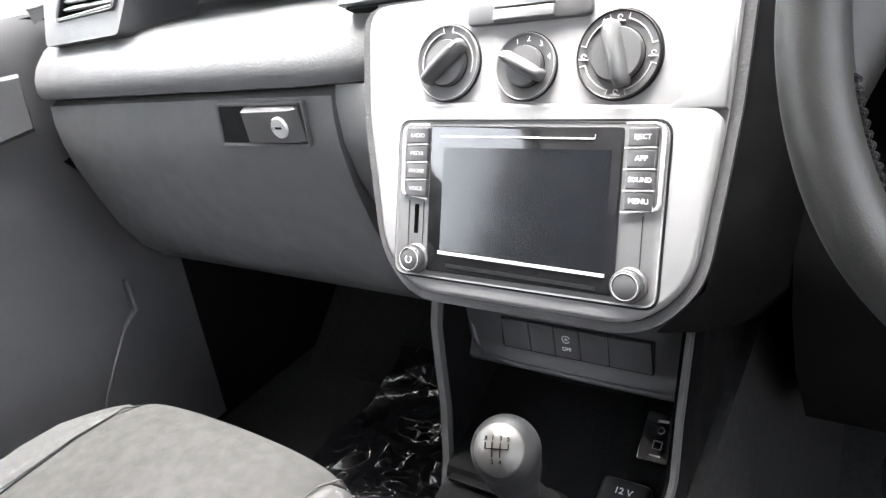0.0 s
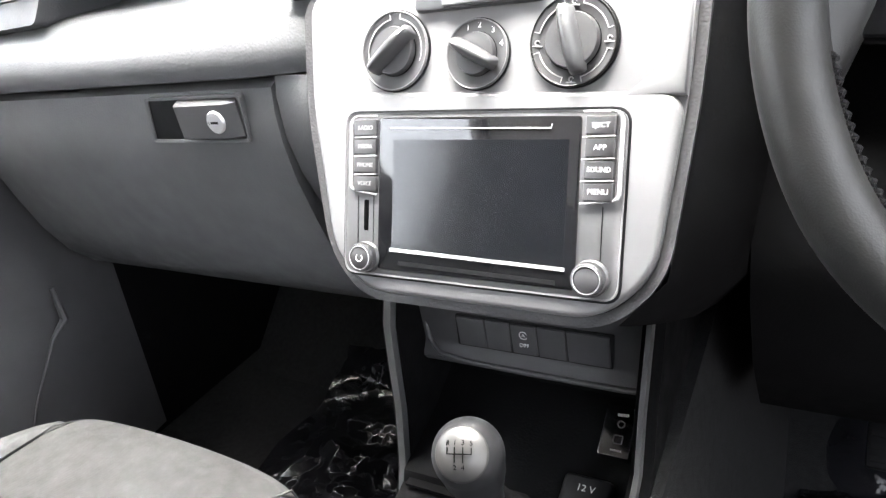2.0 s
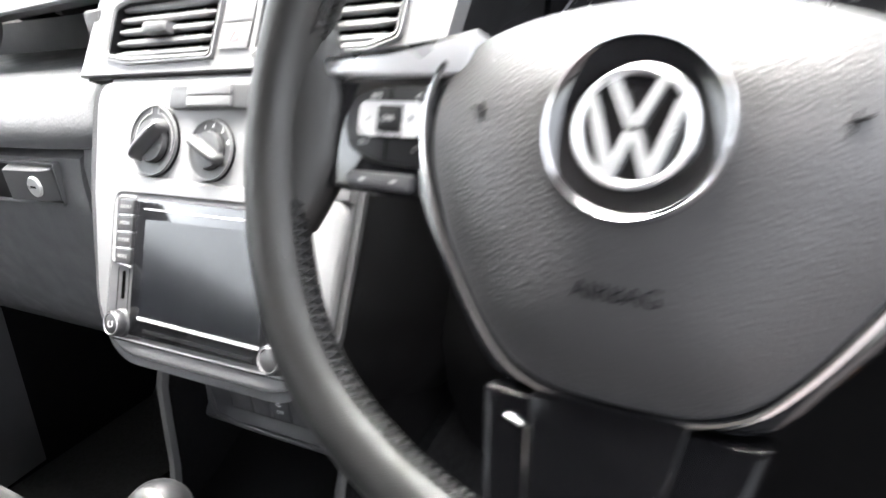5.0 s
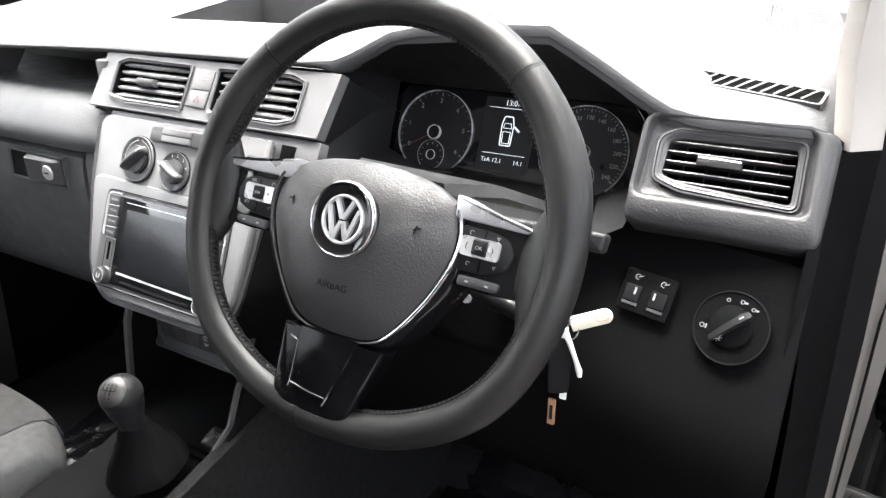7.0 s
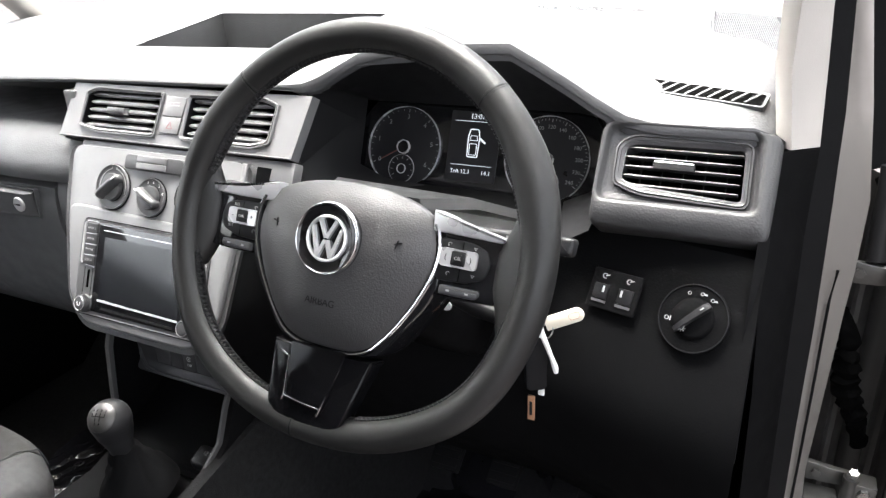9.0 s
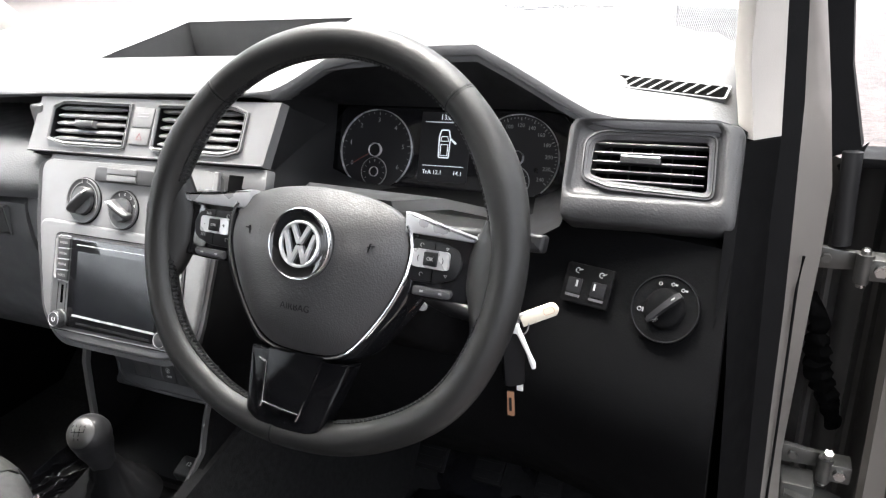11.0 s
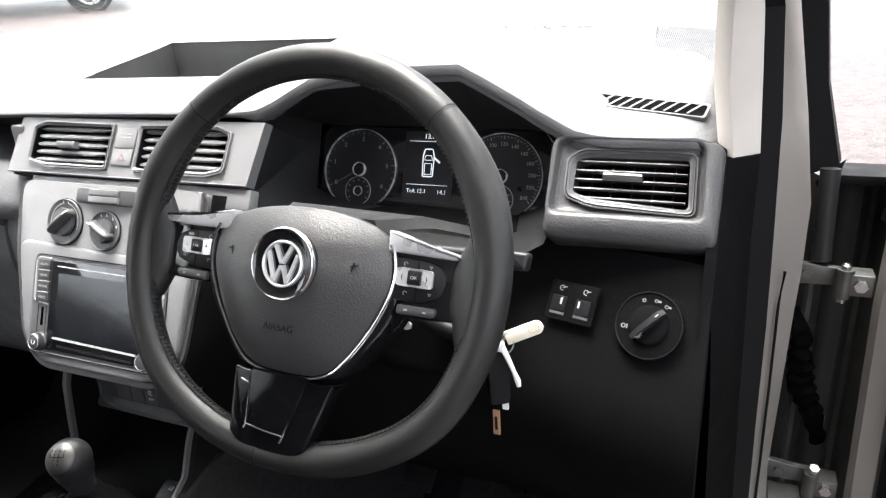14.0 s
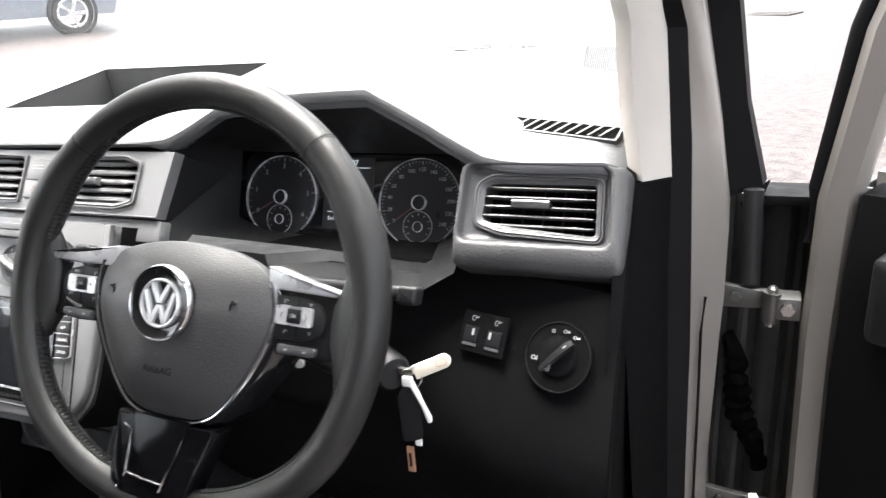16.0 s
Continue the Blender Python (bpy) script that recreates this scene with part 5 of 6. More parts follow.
part("fob_mark", box(0.5085, 0.5115, 0.0414, 0.0422, 0.917, 0.934), BLACK, key)
part("fob_link", box(0.517, 0.524, 0.043, 0.046, 0.944, 0.952, 0.001), WHITE, key)
key.location = SHIFT

# ---- switches on the knee panel ----
SWF = pose(0.616, 0.108, 1.042, 0, 0, -14) @ pose(0, 0, 0, 90 - 31, 0, 0)
SWF = SWF @ pose(0, 0, -0.0030)
ds = thing("dimmer_switch_panel", "black panel with two thumb wheels for dials and headlamps", "switch panel", SWF)
part("plate", prism(rect(-0.053, 0.001, -0.020, 0.022, 0.003, 3), 0.0, 0.003, 0.001), LOWER, ds)
for cx_ in (-0.0395, -0.0125):
    w = part("thumb_wheel", prism(rect(cx_ - 0.008, cx_ + 0.008, -0.010, 0.006, 0.001, 2), 0.002, 0.0048, 0.0006), DEEP, ds)
    part("ridge", bar2(cx_ - 0.008, -0.0125, cx_ + 0.008, -0.0125, 0.0028, 0.002, 0.0042), MIDGREY, w)
    part("mark", bar2(cx_ + (0.003 if cx_ < -0.02 else -0.004), -0.003, cx_ + (0.003 if cx_ < -0.02 else -0.004), 0.004, 0.002, 0.005, 0.0058), DIMMARK, w)
    bm = arc_band(0.0022, 0.0029, 30, 300, 0.003, 0.0034, cx_, 0.0145, 12)
    bar2(cx_ + 0.0005, 0.0145, cx_ + 0.005, 0.0165, 0.0008, 0.003, 0.0034, bm=bm)
    part("symbol", bm, DIMMARK, ds)
hs = thing("headlamp_switch", "black round headlamp rotary switch beside the door", "headlamp switch", SWF @ pose(0.0575, -0.003, 0.0) @ Matrix.Scale(0.92, 4))
part("dish", lathe([(0.037, -0.004), (0.037, 0.0015), (0.0355, 0.002), (0.0345, 0.0012), (0, 0.0008)], 48), LOWER, hs)
part("rim", lathe([(0.0350, 0.001), (0.0354, 0.0026), (0.0362, 0.0026), (0.0366, 0.001)], 48), DEEP, hs)
kn = part("rotary_knob", lathe([(0.0225, 0.0), (0.0215, 0.0035), (0.019, 0.0055), (0, 0.0068)], 36), LOWER, hs)
bm = loft([[(x, -0.0042 * s, 0.006), (x, 0.0042 * s, 0.006), (x, 0.0030 * s, h), (x, -0.0030 * s, h)] for x, s, h in ((-0.022, 0.7, 0.0085), (-0.015, 0.9, 0.0115), (0.0, 1.0, 0.0135), (0.018, 1.15, 0.0135), (0.0235, 0.9, 0.0095))])
bmesh.ops.rotate(bm, verts=bm.verts, cent=(0, 0, 0), matrix=Matrix.Rotation(radians(50), 3, "Z"))
part("grip", bm, BLACK, kn)
part("pointer", bar2(0.0085, 0.0100, 0.0115, 0.0135, 0.0014, 0.0125, 0.0141), DIMMARK, kn)
for a in (112, 84, 58):
    cx_, cy_ = 0.0275 * math.cos(radians(a)), 0.0275 * math.sin(radians(a))
    part("symbol", arc_band(0.0014, 0.002, 0, 360, 0.0012, 0.002, cx_, cy_, 10), DIMMARK, hs)
    if a != 112:
        part("symbol", bar2(cx_ + 0.0025, cy_, cx_ + 0.005, cy_, 0.0018, 0.0012, 0.002), DIMMARK, hs)
part("symbol", arc_band(0.0018, 0.0025, 0, 360, 0.0012, 0.002, -0.0265, -0.006, 10), DIMMARK, hs)
part("symbol", bar2(-0.0225, -0.0085, -0.0225, -0.0035, 0.0012, 0.0012, 0.002), DIMMARK, hs)
bm = arc_band(0.0016, 0.0024, 0, 360, 0.008, 0.0088, -0.006, -0.0125, 10)
for i in range(8):
    a = 2 * math.pi * i / 8
    bar2(-0.006 + 0.003 * math.cos(a), -0.0125 + 0.003 * math.sin(a), -0.006 + 0.0042 * math.cos(a), -0.0125 + 0.0042 * math.sin(a), 0.0008, 0.008, 0.0088, bm=bm)
part("lamp_symbol", bm, DIMMARK, hs)

# ---- glove compartment ----
glove = thing("glove_compartment", "closed dark grey glove compartment with a lockable handle", "glove compartment")
lid = [(0.106, 1.074), (0.0945, 1.068), (0.090, 1.045), (0.089, 1.015), (0.094, 0.975), (0.106, 0.925), (0.122, 0.87), (0.145, 0.82), (0.175, 0.785), (0.22, 0.765), (0.24, 0.765), (0.24, 1.074)]
part("lid", extrude_x(lid, -0.80, -0.237, 10), DASH, glove)
GF = face(-0.347, 0.0885, 1.041, -1.5)
part("handle_bezel", band(rounded([(-0.074, -0.0245), (0.071, -0.0245), (0.075, 0.0245), (-0.064, 0.0245)], 0.004, 3), rounded([(-0.0705, -0.0215), (0.068, -0.0215), (0.0715, 0.0215), (-0.0615, 0.0215)], 0.003, 3), -0.004, 0.0035, drop=0.001), DASH, glove).matrix_parent_inverse = GF
# Flat near-black plate; the depth and shade of the recess are in its colour.
part("handle_recess", prism([(-0.070, -0.021), (-0.012, -0.021), (-0.012, 0.021), (-0.061, 0.021)], -0.004, 0.0012), DEEP, glove).matrix_parent_inverse = GF
hl = part("handle", loft([[(x, -0.021, 0.0), (x, 0.021, 0.0), (x, 0.017, h), (x, -0.017, h)] for x, h in ((-0.016, 0.009), (-0.012, 0.012), (0.056, 0.010), (0.067, 0.003))]), MIDGREY, glove, "grey pull handle")
hl.matrix_parent_inverse = GF
part("lock", lathe([(0.0115, 0.008), (0.0115, 0.0125), (0.0105, 0.0135), (0, 0.0135)], 28, cx=0.042, cy=0.0), SATIN, hl, "silver key lock")
part("key_slot", prism(rect(0.037, 0.047, -0.0012, 0.0012), 0.0132, 0.0139), DEEP, hl)

# ---- centre console ----
console = thing("centre_console", "black plastic centre console with an open pocket and grey side trims", "centre console")
left_edge = [(0.052, 0.905), (0.033, 0.86), (0.027, 0.82), (0.021, 0.775), (0.006, 0.715), (-0.02, 0.66), (-0.07, 0.61), (-0.16, 0.585), (-0.6, 0.575)]
right_edge = [(0.060, 0.91), (0.042, 0.88), (0.012, 0.832), (-0.008, 0.79), (-0.068, 0.753), (-0.16, 0.725), (-0.3, 0.715), (-0.6, 0.71)]
for name, edge, xo, xi in (("side_panel", left_edge, -0.122, -0.106), ("side_panel", right_edge, 0.131, 0.114)):
    prof = edge + [(-0.6, 0.41), (0.5, 0.41), (0.5, 0.94), (0.06, 0.94)]
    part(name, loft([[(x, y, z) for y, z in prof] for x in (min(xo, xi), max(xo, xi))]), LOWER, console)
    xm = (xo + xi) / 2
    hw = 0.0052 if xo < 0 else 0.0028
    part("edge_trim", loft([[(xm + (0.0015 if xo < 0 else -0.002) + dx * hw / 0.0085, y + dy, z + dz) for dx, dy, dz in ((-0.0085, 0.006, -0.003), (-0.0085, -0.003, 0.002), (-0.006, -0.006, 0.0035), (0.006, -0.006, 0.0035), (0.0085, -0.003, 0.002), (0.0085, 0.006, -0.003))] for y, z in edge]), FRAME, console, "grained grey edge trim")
# Pocket and tunnel use the same near-black, their shade put into the colour.
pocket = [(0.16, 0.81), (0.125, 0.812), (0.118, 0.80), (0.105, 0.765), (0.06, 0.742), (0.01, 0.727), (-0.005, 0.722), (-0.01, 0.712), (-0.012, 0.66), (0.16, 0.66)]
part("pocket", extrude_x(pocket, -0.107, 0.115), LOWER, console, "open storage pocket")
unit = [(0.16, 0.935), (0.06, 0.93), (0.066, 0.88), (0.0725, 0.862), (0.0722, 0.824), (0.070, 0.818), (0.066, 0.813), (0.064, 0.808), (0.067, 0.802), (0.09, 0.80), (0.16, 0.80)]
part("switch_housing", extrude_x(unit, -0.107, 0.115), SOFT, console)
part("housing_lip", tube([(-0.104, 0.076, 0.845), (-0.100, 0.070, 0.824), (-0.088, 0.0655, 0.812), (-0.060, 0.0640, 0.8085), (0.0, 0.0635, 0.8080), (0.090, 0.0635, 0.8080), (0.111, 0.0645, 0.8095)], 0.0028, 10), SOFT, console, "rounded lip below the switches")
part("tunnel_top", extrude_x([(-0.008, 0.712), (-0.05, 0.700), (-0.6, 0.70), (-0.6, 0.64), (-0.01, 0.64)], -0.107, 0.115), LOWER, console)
part("tray_lip", bar2(-0.10, 0.0, 0.11, 0.0, 0.008, 0.0, 0.003), LOWER, console).matrix_parent_inverse = pose(0, -0.012, 0.714, 0, 0, 0)
BF = face(0, 0.0715, 0.841, 1.5)
sw = thing("switch_row", "row of five black blank switches below the radio", "switch row", BF)
part("surround", prism(rounded([(-0.068, -0.0185), (0.0805, -0.0185), (0.083, 0.0155), (-0.066, 0.0155)], 0.002, 2), -0.004, 0.0012), DEEP, sw)
cuts = [-0.0655, -0.0362, -0.0110, 0.0142, 0.0412, 0.0795]
for i in range(5):
    b = part("blank_switch", prism(rect(cuts[i] + 0.0006, cuts[i + 1] - 0.0006, -0.0165, 0.0135, 0.001, 2), 0.0, 0.0032, 0.0008), SOFT, sw)
    if i == 2:
        cx_ = (cuts[2] + cuts[3]) / 2
        words("OFF", 0.0055, MARK, b, cx_, -0.007, 0.0033)
        words("A", 0.005, MARK, b, cx_, 0.0035, 0.0033)
        part("symbol", arc_band(0.0034, 0.0041, 20, 330, 0.003, 0.0035, cx_, 0.0035, 14), MARK, b)
UF = face(0.083, 0.062, 0.762, 60)
usb = thing("usb_panel", "black socket panel with audio and charging ports in the pocket", "socket panel", UF @ Matrix.Scale(0.8, 4))
part("plate", prism(rect(-0.017, 0.017, -0.028, 0.028, 0.003, 3), -0.012, 0.003, 0.001), GLOSS, usb)
part("audio_port", lathe([(0.0042, 0.003), (0.0042, 0.0042), (0.003, 0.0042), (0.003, 0.002)], 16, cx=0.002, cy=0.008), STEEL, usb)
part("charging_port", band(rect(-0.003, 0.007, -0.014, -0.004, 0.001, 2), rect(-0.002, 0.006, -0.013, -0.005, 0.001, 2), 0.002, 0.0038), STEEL, usb)
part("symbol", bar2(-0.004, 0.018, 0.008, 0.019, 0.003, 0.003, 0.0034), DIMMARK, usb)
part("symbol", bar2(-0.004, -0.021, 0.008, -0.021, 0.0018, 0.003, 0.0034), DIMMARK, usb)
pw = thing("power_socket", "black power socket with a hinged cap in the console pocket", "power socket", pose(0.069, 0.012, 0.731, 15, 0, 0))
cap = part("cap", prism(rounded([(-0.020, -0.018), (0.020, -0.018), (0.022, 0.014), (-0.022, 0.014)], 0.007, 4), -0.006, 0.010, 0.004, 3), BLACK, pw)
words("12 V", 0.0085, MARK, cap, 0.0, 0.001, 0.0101)

# ---- gear lever ----
gear = thing("gear_lever", "black gear lever with a silver-capped round knob and leather boot", "gear lever", pose(0.029, -0.088, 0.856, 6, -2, 0) @ Matrix.Scale(0.78, 4))
gk = part("knob", lathe([(0, -0.062), (0.0195, -0.062), (0.0205, -0.05), (0.0245, -0.036), (0.0285, -0.024)] + [(0.0325 * math.cos(a), 0.0325 * math.sin(a)) for a in (radians(-22 + 112 * i / 22) for i in range(22))] + [(0, 0.0325)], 48), BLACK, gear, "satin black knob")
bm = bmesh.new()
d_ = Vector((0.22, -0.62, 0.75)).normalized()
ax_ = (Vector((1, 0.3, -0.08)) - d_ * Vector((1, 0.3, -0.08)).dot(d_)).normalized()
ay_ = d_.cross(ax_)
rows_ = []
for th, rad in ((46, 0.0318), (46, 0.0330), (44.5, 0.0335), (41, 0.0332), (36, 0.0331), (28, 0.0330), (18, 0.0329), (8, 0.0329), (2, 0.0329)):
    rows_.append([tuple(rad * (d_ * math.cos(radians(th)) + (ax_ * math.cos(q) + ay_ * math.sin(q)) * math.sin(radians(th)))) for q in (2 * math.pi * i / 40 for i in range(40))])
part("knob_cap", loft(rows_), KNOBCAP, gk, "satin silver-grey cap with the gear pattern", sharp=60)


def on_knob(ob):
    """Lay flat lettering on the knob's round top."""
    d = Vector((0.22, -0.62, 0.75)).normalized()
    ax = Vector((1, 0.3, -0.08))
    ax = (ax - d * ax.dot(d)).normalized()
    ay = d.cross(ax)
    for v in ob.data.vertices:
        q = (d + ax * (v.co.x / 0.0325) + ay * (v.co.y / 0.0325)).normalized()
        v.co = q * (0.0334 + v.co.z)


for w, x, y in (("R", -0.011, 0.0095), ("1", -0.0038, 0.0095), ("3", 0.0035, 0.0095), ("5", 0.0108, 0.0095), ("2", -0.0038, -0.0115), ("4", 0.0035, -0.0115)):
    on_knob(words(w, 0.0066, VOID, gk, x, y, 0.0))
for x0, y0, x1, y1 in tuple((-0.0112 + 0.0032 * i, 0.0, -0.008 + 0.0032 * i, 0.0) for i in range(7)) + ((-0.011, 0.0, -0.011, 0.0055), (-0.0038, -0.007, -0.0038, 0.0055), (0.0035, -0.007, 0.0035, 0.0055), (0.0108, 0.0, 0.0108, 0.0055)):
    on_knob(part("shift_line", bar2(x0, y0, x1, y1, 0.0009, -0.0004, 0.0004), VOID, gk))
part("shaft", lathe([(0, -0.12), (0.008, -0.12), (0.008, -0.055), (0, -0.055)], 16), BLACK, gear)
bm = bmesh.new()
rings = []
for k, (r, z, w) in enumerate(((0.017, -0.056, 0), (0.024, -0.066, 0.001), (0.026, -0.078, 0.0015), (0.034, -0.09, 0.002), (0.039, -0.104, 0.0025), (0.052, -0.122, 0.002), (0.062, -0.15, 0.0))):
    rings.append([bm.verts.new(((r + w * math.sin(9 * a + k)) * math.cos(a), (r * 1.1 + w * math.sin(7 * a + 2 * k)) * math.sin(a), z + 0.002 * math.sin(5 * a + k))) for a in (2 * math.pi * i / 64 for i in range(64))])
for a, b in zip(rings, rings[1:]):
    for i in range(64):
        bm.faces.new((a[i], a[(i + 1) % 64], b[(i + 1) % 64], b[i]))
part("boot", bm, LOWER, gear, "creased black leather boot")

# ---- passenger seat ----
seat = thing("passenger_seat", "passenger seat with a pale grey woven cushion and dark bolsters", "car seat")
SX, SW = -0.385, 0.238


def cushion(x0, x1, lift, inset_y=0.0, nx=18):
    """A padded block whose front rolls down."""
    secs = []
    for i in range(nx + 1):
        t = i / nx
        x = x0 + (x1 - x0) * t
        u = (x - SX) / SW
        yf = -0.038 - 0.05 * abs(u) ** 5 - inset_y
        crown = lift - 0.012 * u * u + 0.004 * math.cos(u * 3.0)
        e = 0.005 * (1 - min(1.0, min(t, 1 - t) / 0.12)) ** 2
        z = 0.724 + crown - e
        prof = [(-0.62, z - 0.02), (-0.40, z - 0.008), (-0.22, z + 0.002), (yf - 0.10, z + 0.004), (yf - 0.05, z), (yf - 0.018, z - 0.010), (yf - 0.003, z - 0.030), (yf, z - 0.06), (yf - 0.012, z - 0.11), (yf - 0.05, z - 0.15), (-0.62, z - 0.15)]
        secs.append([(x, a, b) for a, b in prof])
    return loft(secs)


part("centre_panel", cushion(SX - 0.172, SX + 0.172, 0.012), FABRIC, seat, "pale grey ribbed fabric", sharp=60)
for sx in (-1, 1):
    a, b = sorted((SX + sx * 0.173, SX + sx * 0.245))
    part("bolster", cushion(a, b, 0.014, 0.004, 8), BOLSTER, seat, "dark grey side bolster", sharp=60)
    part("piping", tube([(SX + sx * 0.1725, -0.60, 0.718), (SX + sx * 0.1725, -0.3, 0.728), (SX + sx * 0.1725, -0.15, 0.730), (SX + sx * 0.1725, -0.085, 0.724), (SX + sx * 0.1725, -0.055, 0.707), (SX + sx * 0.1725, -0.047, 0.672)], 0.0012, 6), BOLSTER, seat)
part("seat_base", box(SX - 0.21, SX + 0.21, -0.6, -0.10, 0.409, 0.58, 0.02), BLACK, seat)
bm = extrude_x([(-0.64, 0.66), (-0.72, 1.06), (-0.77, 1.10), (-0.83, 1.06), (-0.76, 0.62)], SX - 0.23, SX + 0.23)
part("backrest", bm, BOLSTER, seat)

# ---- footwell ----
random.seed(4)
def film_sheet(x0, x1, y0, y1, nx, ny, base, amp, seed):
    bm = bmesh.new()
    g = []
    for i in range(nx + 1):
        row = []
        for j in range(ny + 1):
            x, y = x0 + (x1 - x0) * i / nx, y0 + (y1 - y0) * j / ny
            p = Vector((x * 7 + seed, y * 7, 0.3))
            h = abs(noise.noise(p)) * amp * 1.6 + abs(noise.noise(p * 2.7)) * amp * 0.7 + noise.noise(p * 6.1) * amp * 0.1
            h *= 0.1 + 0.9 * min(1.0, max(0.0, 0.2 + 2.4 * noise.noise(p * 0.5 + Vector((3.3, 1.7, 0)))))
            edge = min(1.0, 8 * min(i / nx, 1 - i / nx, j / ny, 1 - j / ny))
            q = Vector((x + 0.015 * noise.noise(p * 1.3), y + 0.015 * noise.noise(p * 1.7 + Vector((4, 0, 0))), base(x, y) + 0.006 + h * edge))
            row.append(bm.verts.new(q))
        g.append(row)
    for i in range(nx):
        for j in range(ny):
            bm.faces.new((g[i][j], g[i + 1][j], g[i + 1][j + 1], g[i][j + 1]))
    return bm


toe = lambda x, y: 0.41 + max(0.0, y - 0.40) * 0.9
solo("toe_board", extrude_x([(0.38, 0.405), (0.60, 0.60), (0.62, 0.60), (0.62, 0.405)], -0.80, 0.72), CARPET, "sloping carpeted toe board", "floor", "structure")
solo("plastic_cover", film_sheet(-0.58, -0.135, 0.04, 0.46, 100, 100, lambda x, y: toe(x, y) + 0.022 * math.exp(-((y - 0.40 - 0.4 * (x + 0.55)) / 0.035) ** 2), 0.026, 0.0), FILM, "crumpled shiny black plastic sheet on the passenger floor", "floor cover", sharp=80)
solo("plastic_cover", film_sheet(0.22, 0.70, 0.16, 0.52, 80, 70, toe, 0.016, 7.0), FILM, "crumpled shiny black plastic sheet under the pedals", "floor cover", sharp=80)
for i, (x, w) in enumerate(((0.30, 0.05), (0.40, 0.05), (0.50, 0.04))):
    pd_ = thing("pedal", "black rubber foot pedal in the driver footwell", "pedal", pose(x, 0.30, 0.60, 35, 0, 0), "pedals")
    part("pad", box(-w / 2, w / 2, -0.03, 0.03, -0.005, 0.008, 0.004), RUBBER, pd_)
    part("pedal_arm", tube([(0, 0.0, -0.005), (0, 0.10, -0.06), (0, 0.25, -0.05)], 0.007, 8), BLACK, pd_)
    for j in range(4):
        part("tread", box(-w / 2 + 0.004, w / 2 - 0.004, -0.024 + j * 0.014, -0.018 + j * 0.014, 0.007, 0.0105), RUBBER, pd_)
solo("tunnel_side", loft([[(0.12, -0.5, 0.41), (0.16, -0.5, 0.41), (0.13, -0.5, 0.68), (0.12, -0.5, 0.68)], [(0.12, 0.58, 0.41), (0.20, 0.58, 0.41), (0.15, 0.55, 0.90), (0.12, 0.55, 0.90)]]), CARPET, "dark carpeted tunnel beside the console", "trim", "structure")

# ---- passenger door ----
pdoor = thing("passenger_door", "closed passenger door with a dark grey plastic card and window", "car door")
bm = bmesh.new()
prof = [(-0.90, 0.40), (-0.835, 0.42), (-0.832, 0.80), (-0.845, 0.98), (-0.828, 1.02), (-0.822, 1.10), (-0.83, 1.16), (-0.845, 1.195), (-0.90, 1.20)]
part("card", loft([[(x - 0.02 * (1 if y > 0.2 else 0), y, z) for x, z in prof] for y in (-1.2, -0.4, -0.1, 0.04, 0.1, 0.3, 0.6)]), SOFT, pdoor)
part("handle_surround", loft([[(-0.826 + dx, y0, z0), (-0.822 + dx, y1, z1), (-0.822 + dx, y2, z2), (-0.826 + dx, y3, z3)] for dx, y0, z0, y1, z1, y2, z2, y3, z3 in ((-0.01, -0.10, 1.02, 0.075, 1.035, 0.085, 1.125, -0.10, 1.135), (0.006, -0.095, 1.03, 0.066, 1.045, 0.076, 1.116, -0.095, 1.125))]), MIDGREY, pdoor)
part("armrest", box(-0.85, -0.78, -0.75, -0.12, 0.93, 0.99, 0.02), DASH, pdoor)
part("window_frame", tube([(-0.86, 0.50, 1.20), (-0.83, 0.30, 1.32), (-0.79, 0.05, 1.55), (-0.74, -0.15, 1.76), (-0.74, -1.18, 1.77), (-0.86, -1.27, 1.20)], 0.03, 8), RUBBER, pdoor)
bm = loft([[(-0.862 + o, 0.48, 1.20), (-0.752 + o, -0.14, 1.76), (-0.752 + o, -1.17, 1.77), (-0.862 + o, -1.26, 1.20)] for o in (0, 0.003)])
pw_ = part("window_pane", bm, PANE, pdoor)
pw_.visible_shadow = False
part("edge_trim", tube([(-0.812, 0.10, 0.775), (-0.812, 0.098, 0.72), (-0.815, 0.07, 0.70), (-0.82, 0.006, 0.615), (-0.825, -0.03, 0.55)], [0.004, 0.007, 0.003, 0.002, 0.002], 8), SOFT, pdoor)
solo("rear_side", box(-0.90, -0.84, -1.32, -1.275, 0.36, 1.80), LINING, "grey cabin side behind the passenger door", "wall", "structure")
solo("roof_rail", box(-0.86, -0.74, -1.32, 0.1, 1.76, 1.82, 0.01), LINING, "grey roof edge above the passenger door", "trim", "structure")
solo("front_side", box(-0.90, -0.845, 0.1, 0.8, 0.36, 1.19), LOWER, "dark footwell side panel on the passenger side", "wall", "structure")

# ---- open driver door ----
DOORSHIFT = (0.004, 0.018, -0.011)
solo("pillar_flap", loft([[(0.700, 0.02, 1.60), (0.735, 0.03, 1.60), (0.74, 0.06, 1.60), (0.70, 0.06, 1.60)],
                          [(0.768, 0.32, 1.352), (0.806, 0.33, 1.352), (0.81, 0.36, 1.352), (0.768, 0.36, 1.352)],
                          [(0.785, 0.345, 1.24), (0.822, 0.35, 1.24), (0.826, 0.38, 1.24), (0.785, 0.38, 1.24)],
                          [(0.803, 0.345, 1.13), (0.845, 0.35, 1.145), (0.85, 0.38, 1.145), (0.803, 0.38, 1.13)]]), RUBBER, "black rubber flap along the windscreen pillar", "door seal", "structure").location = DOORSHIFT
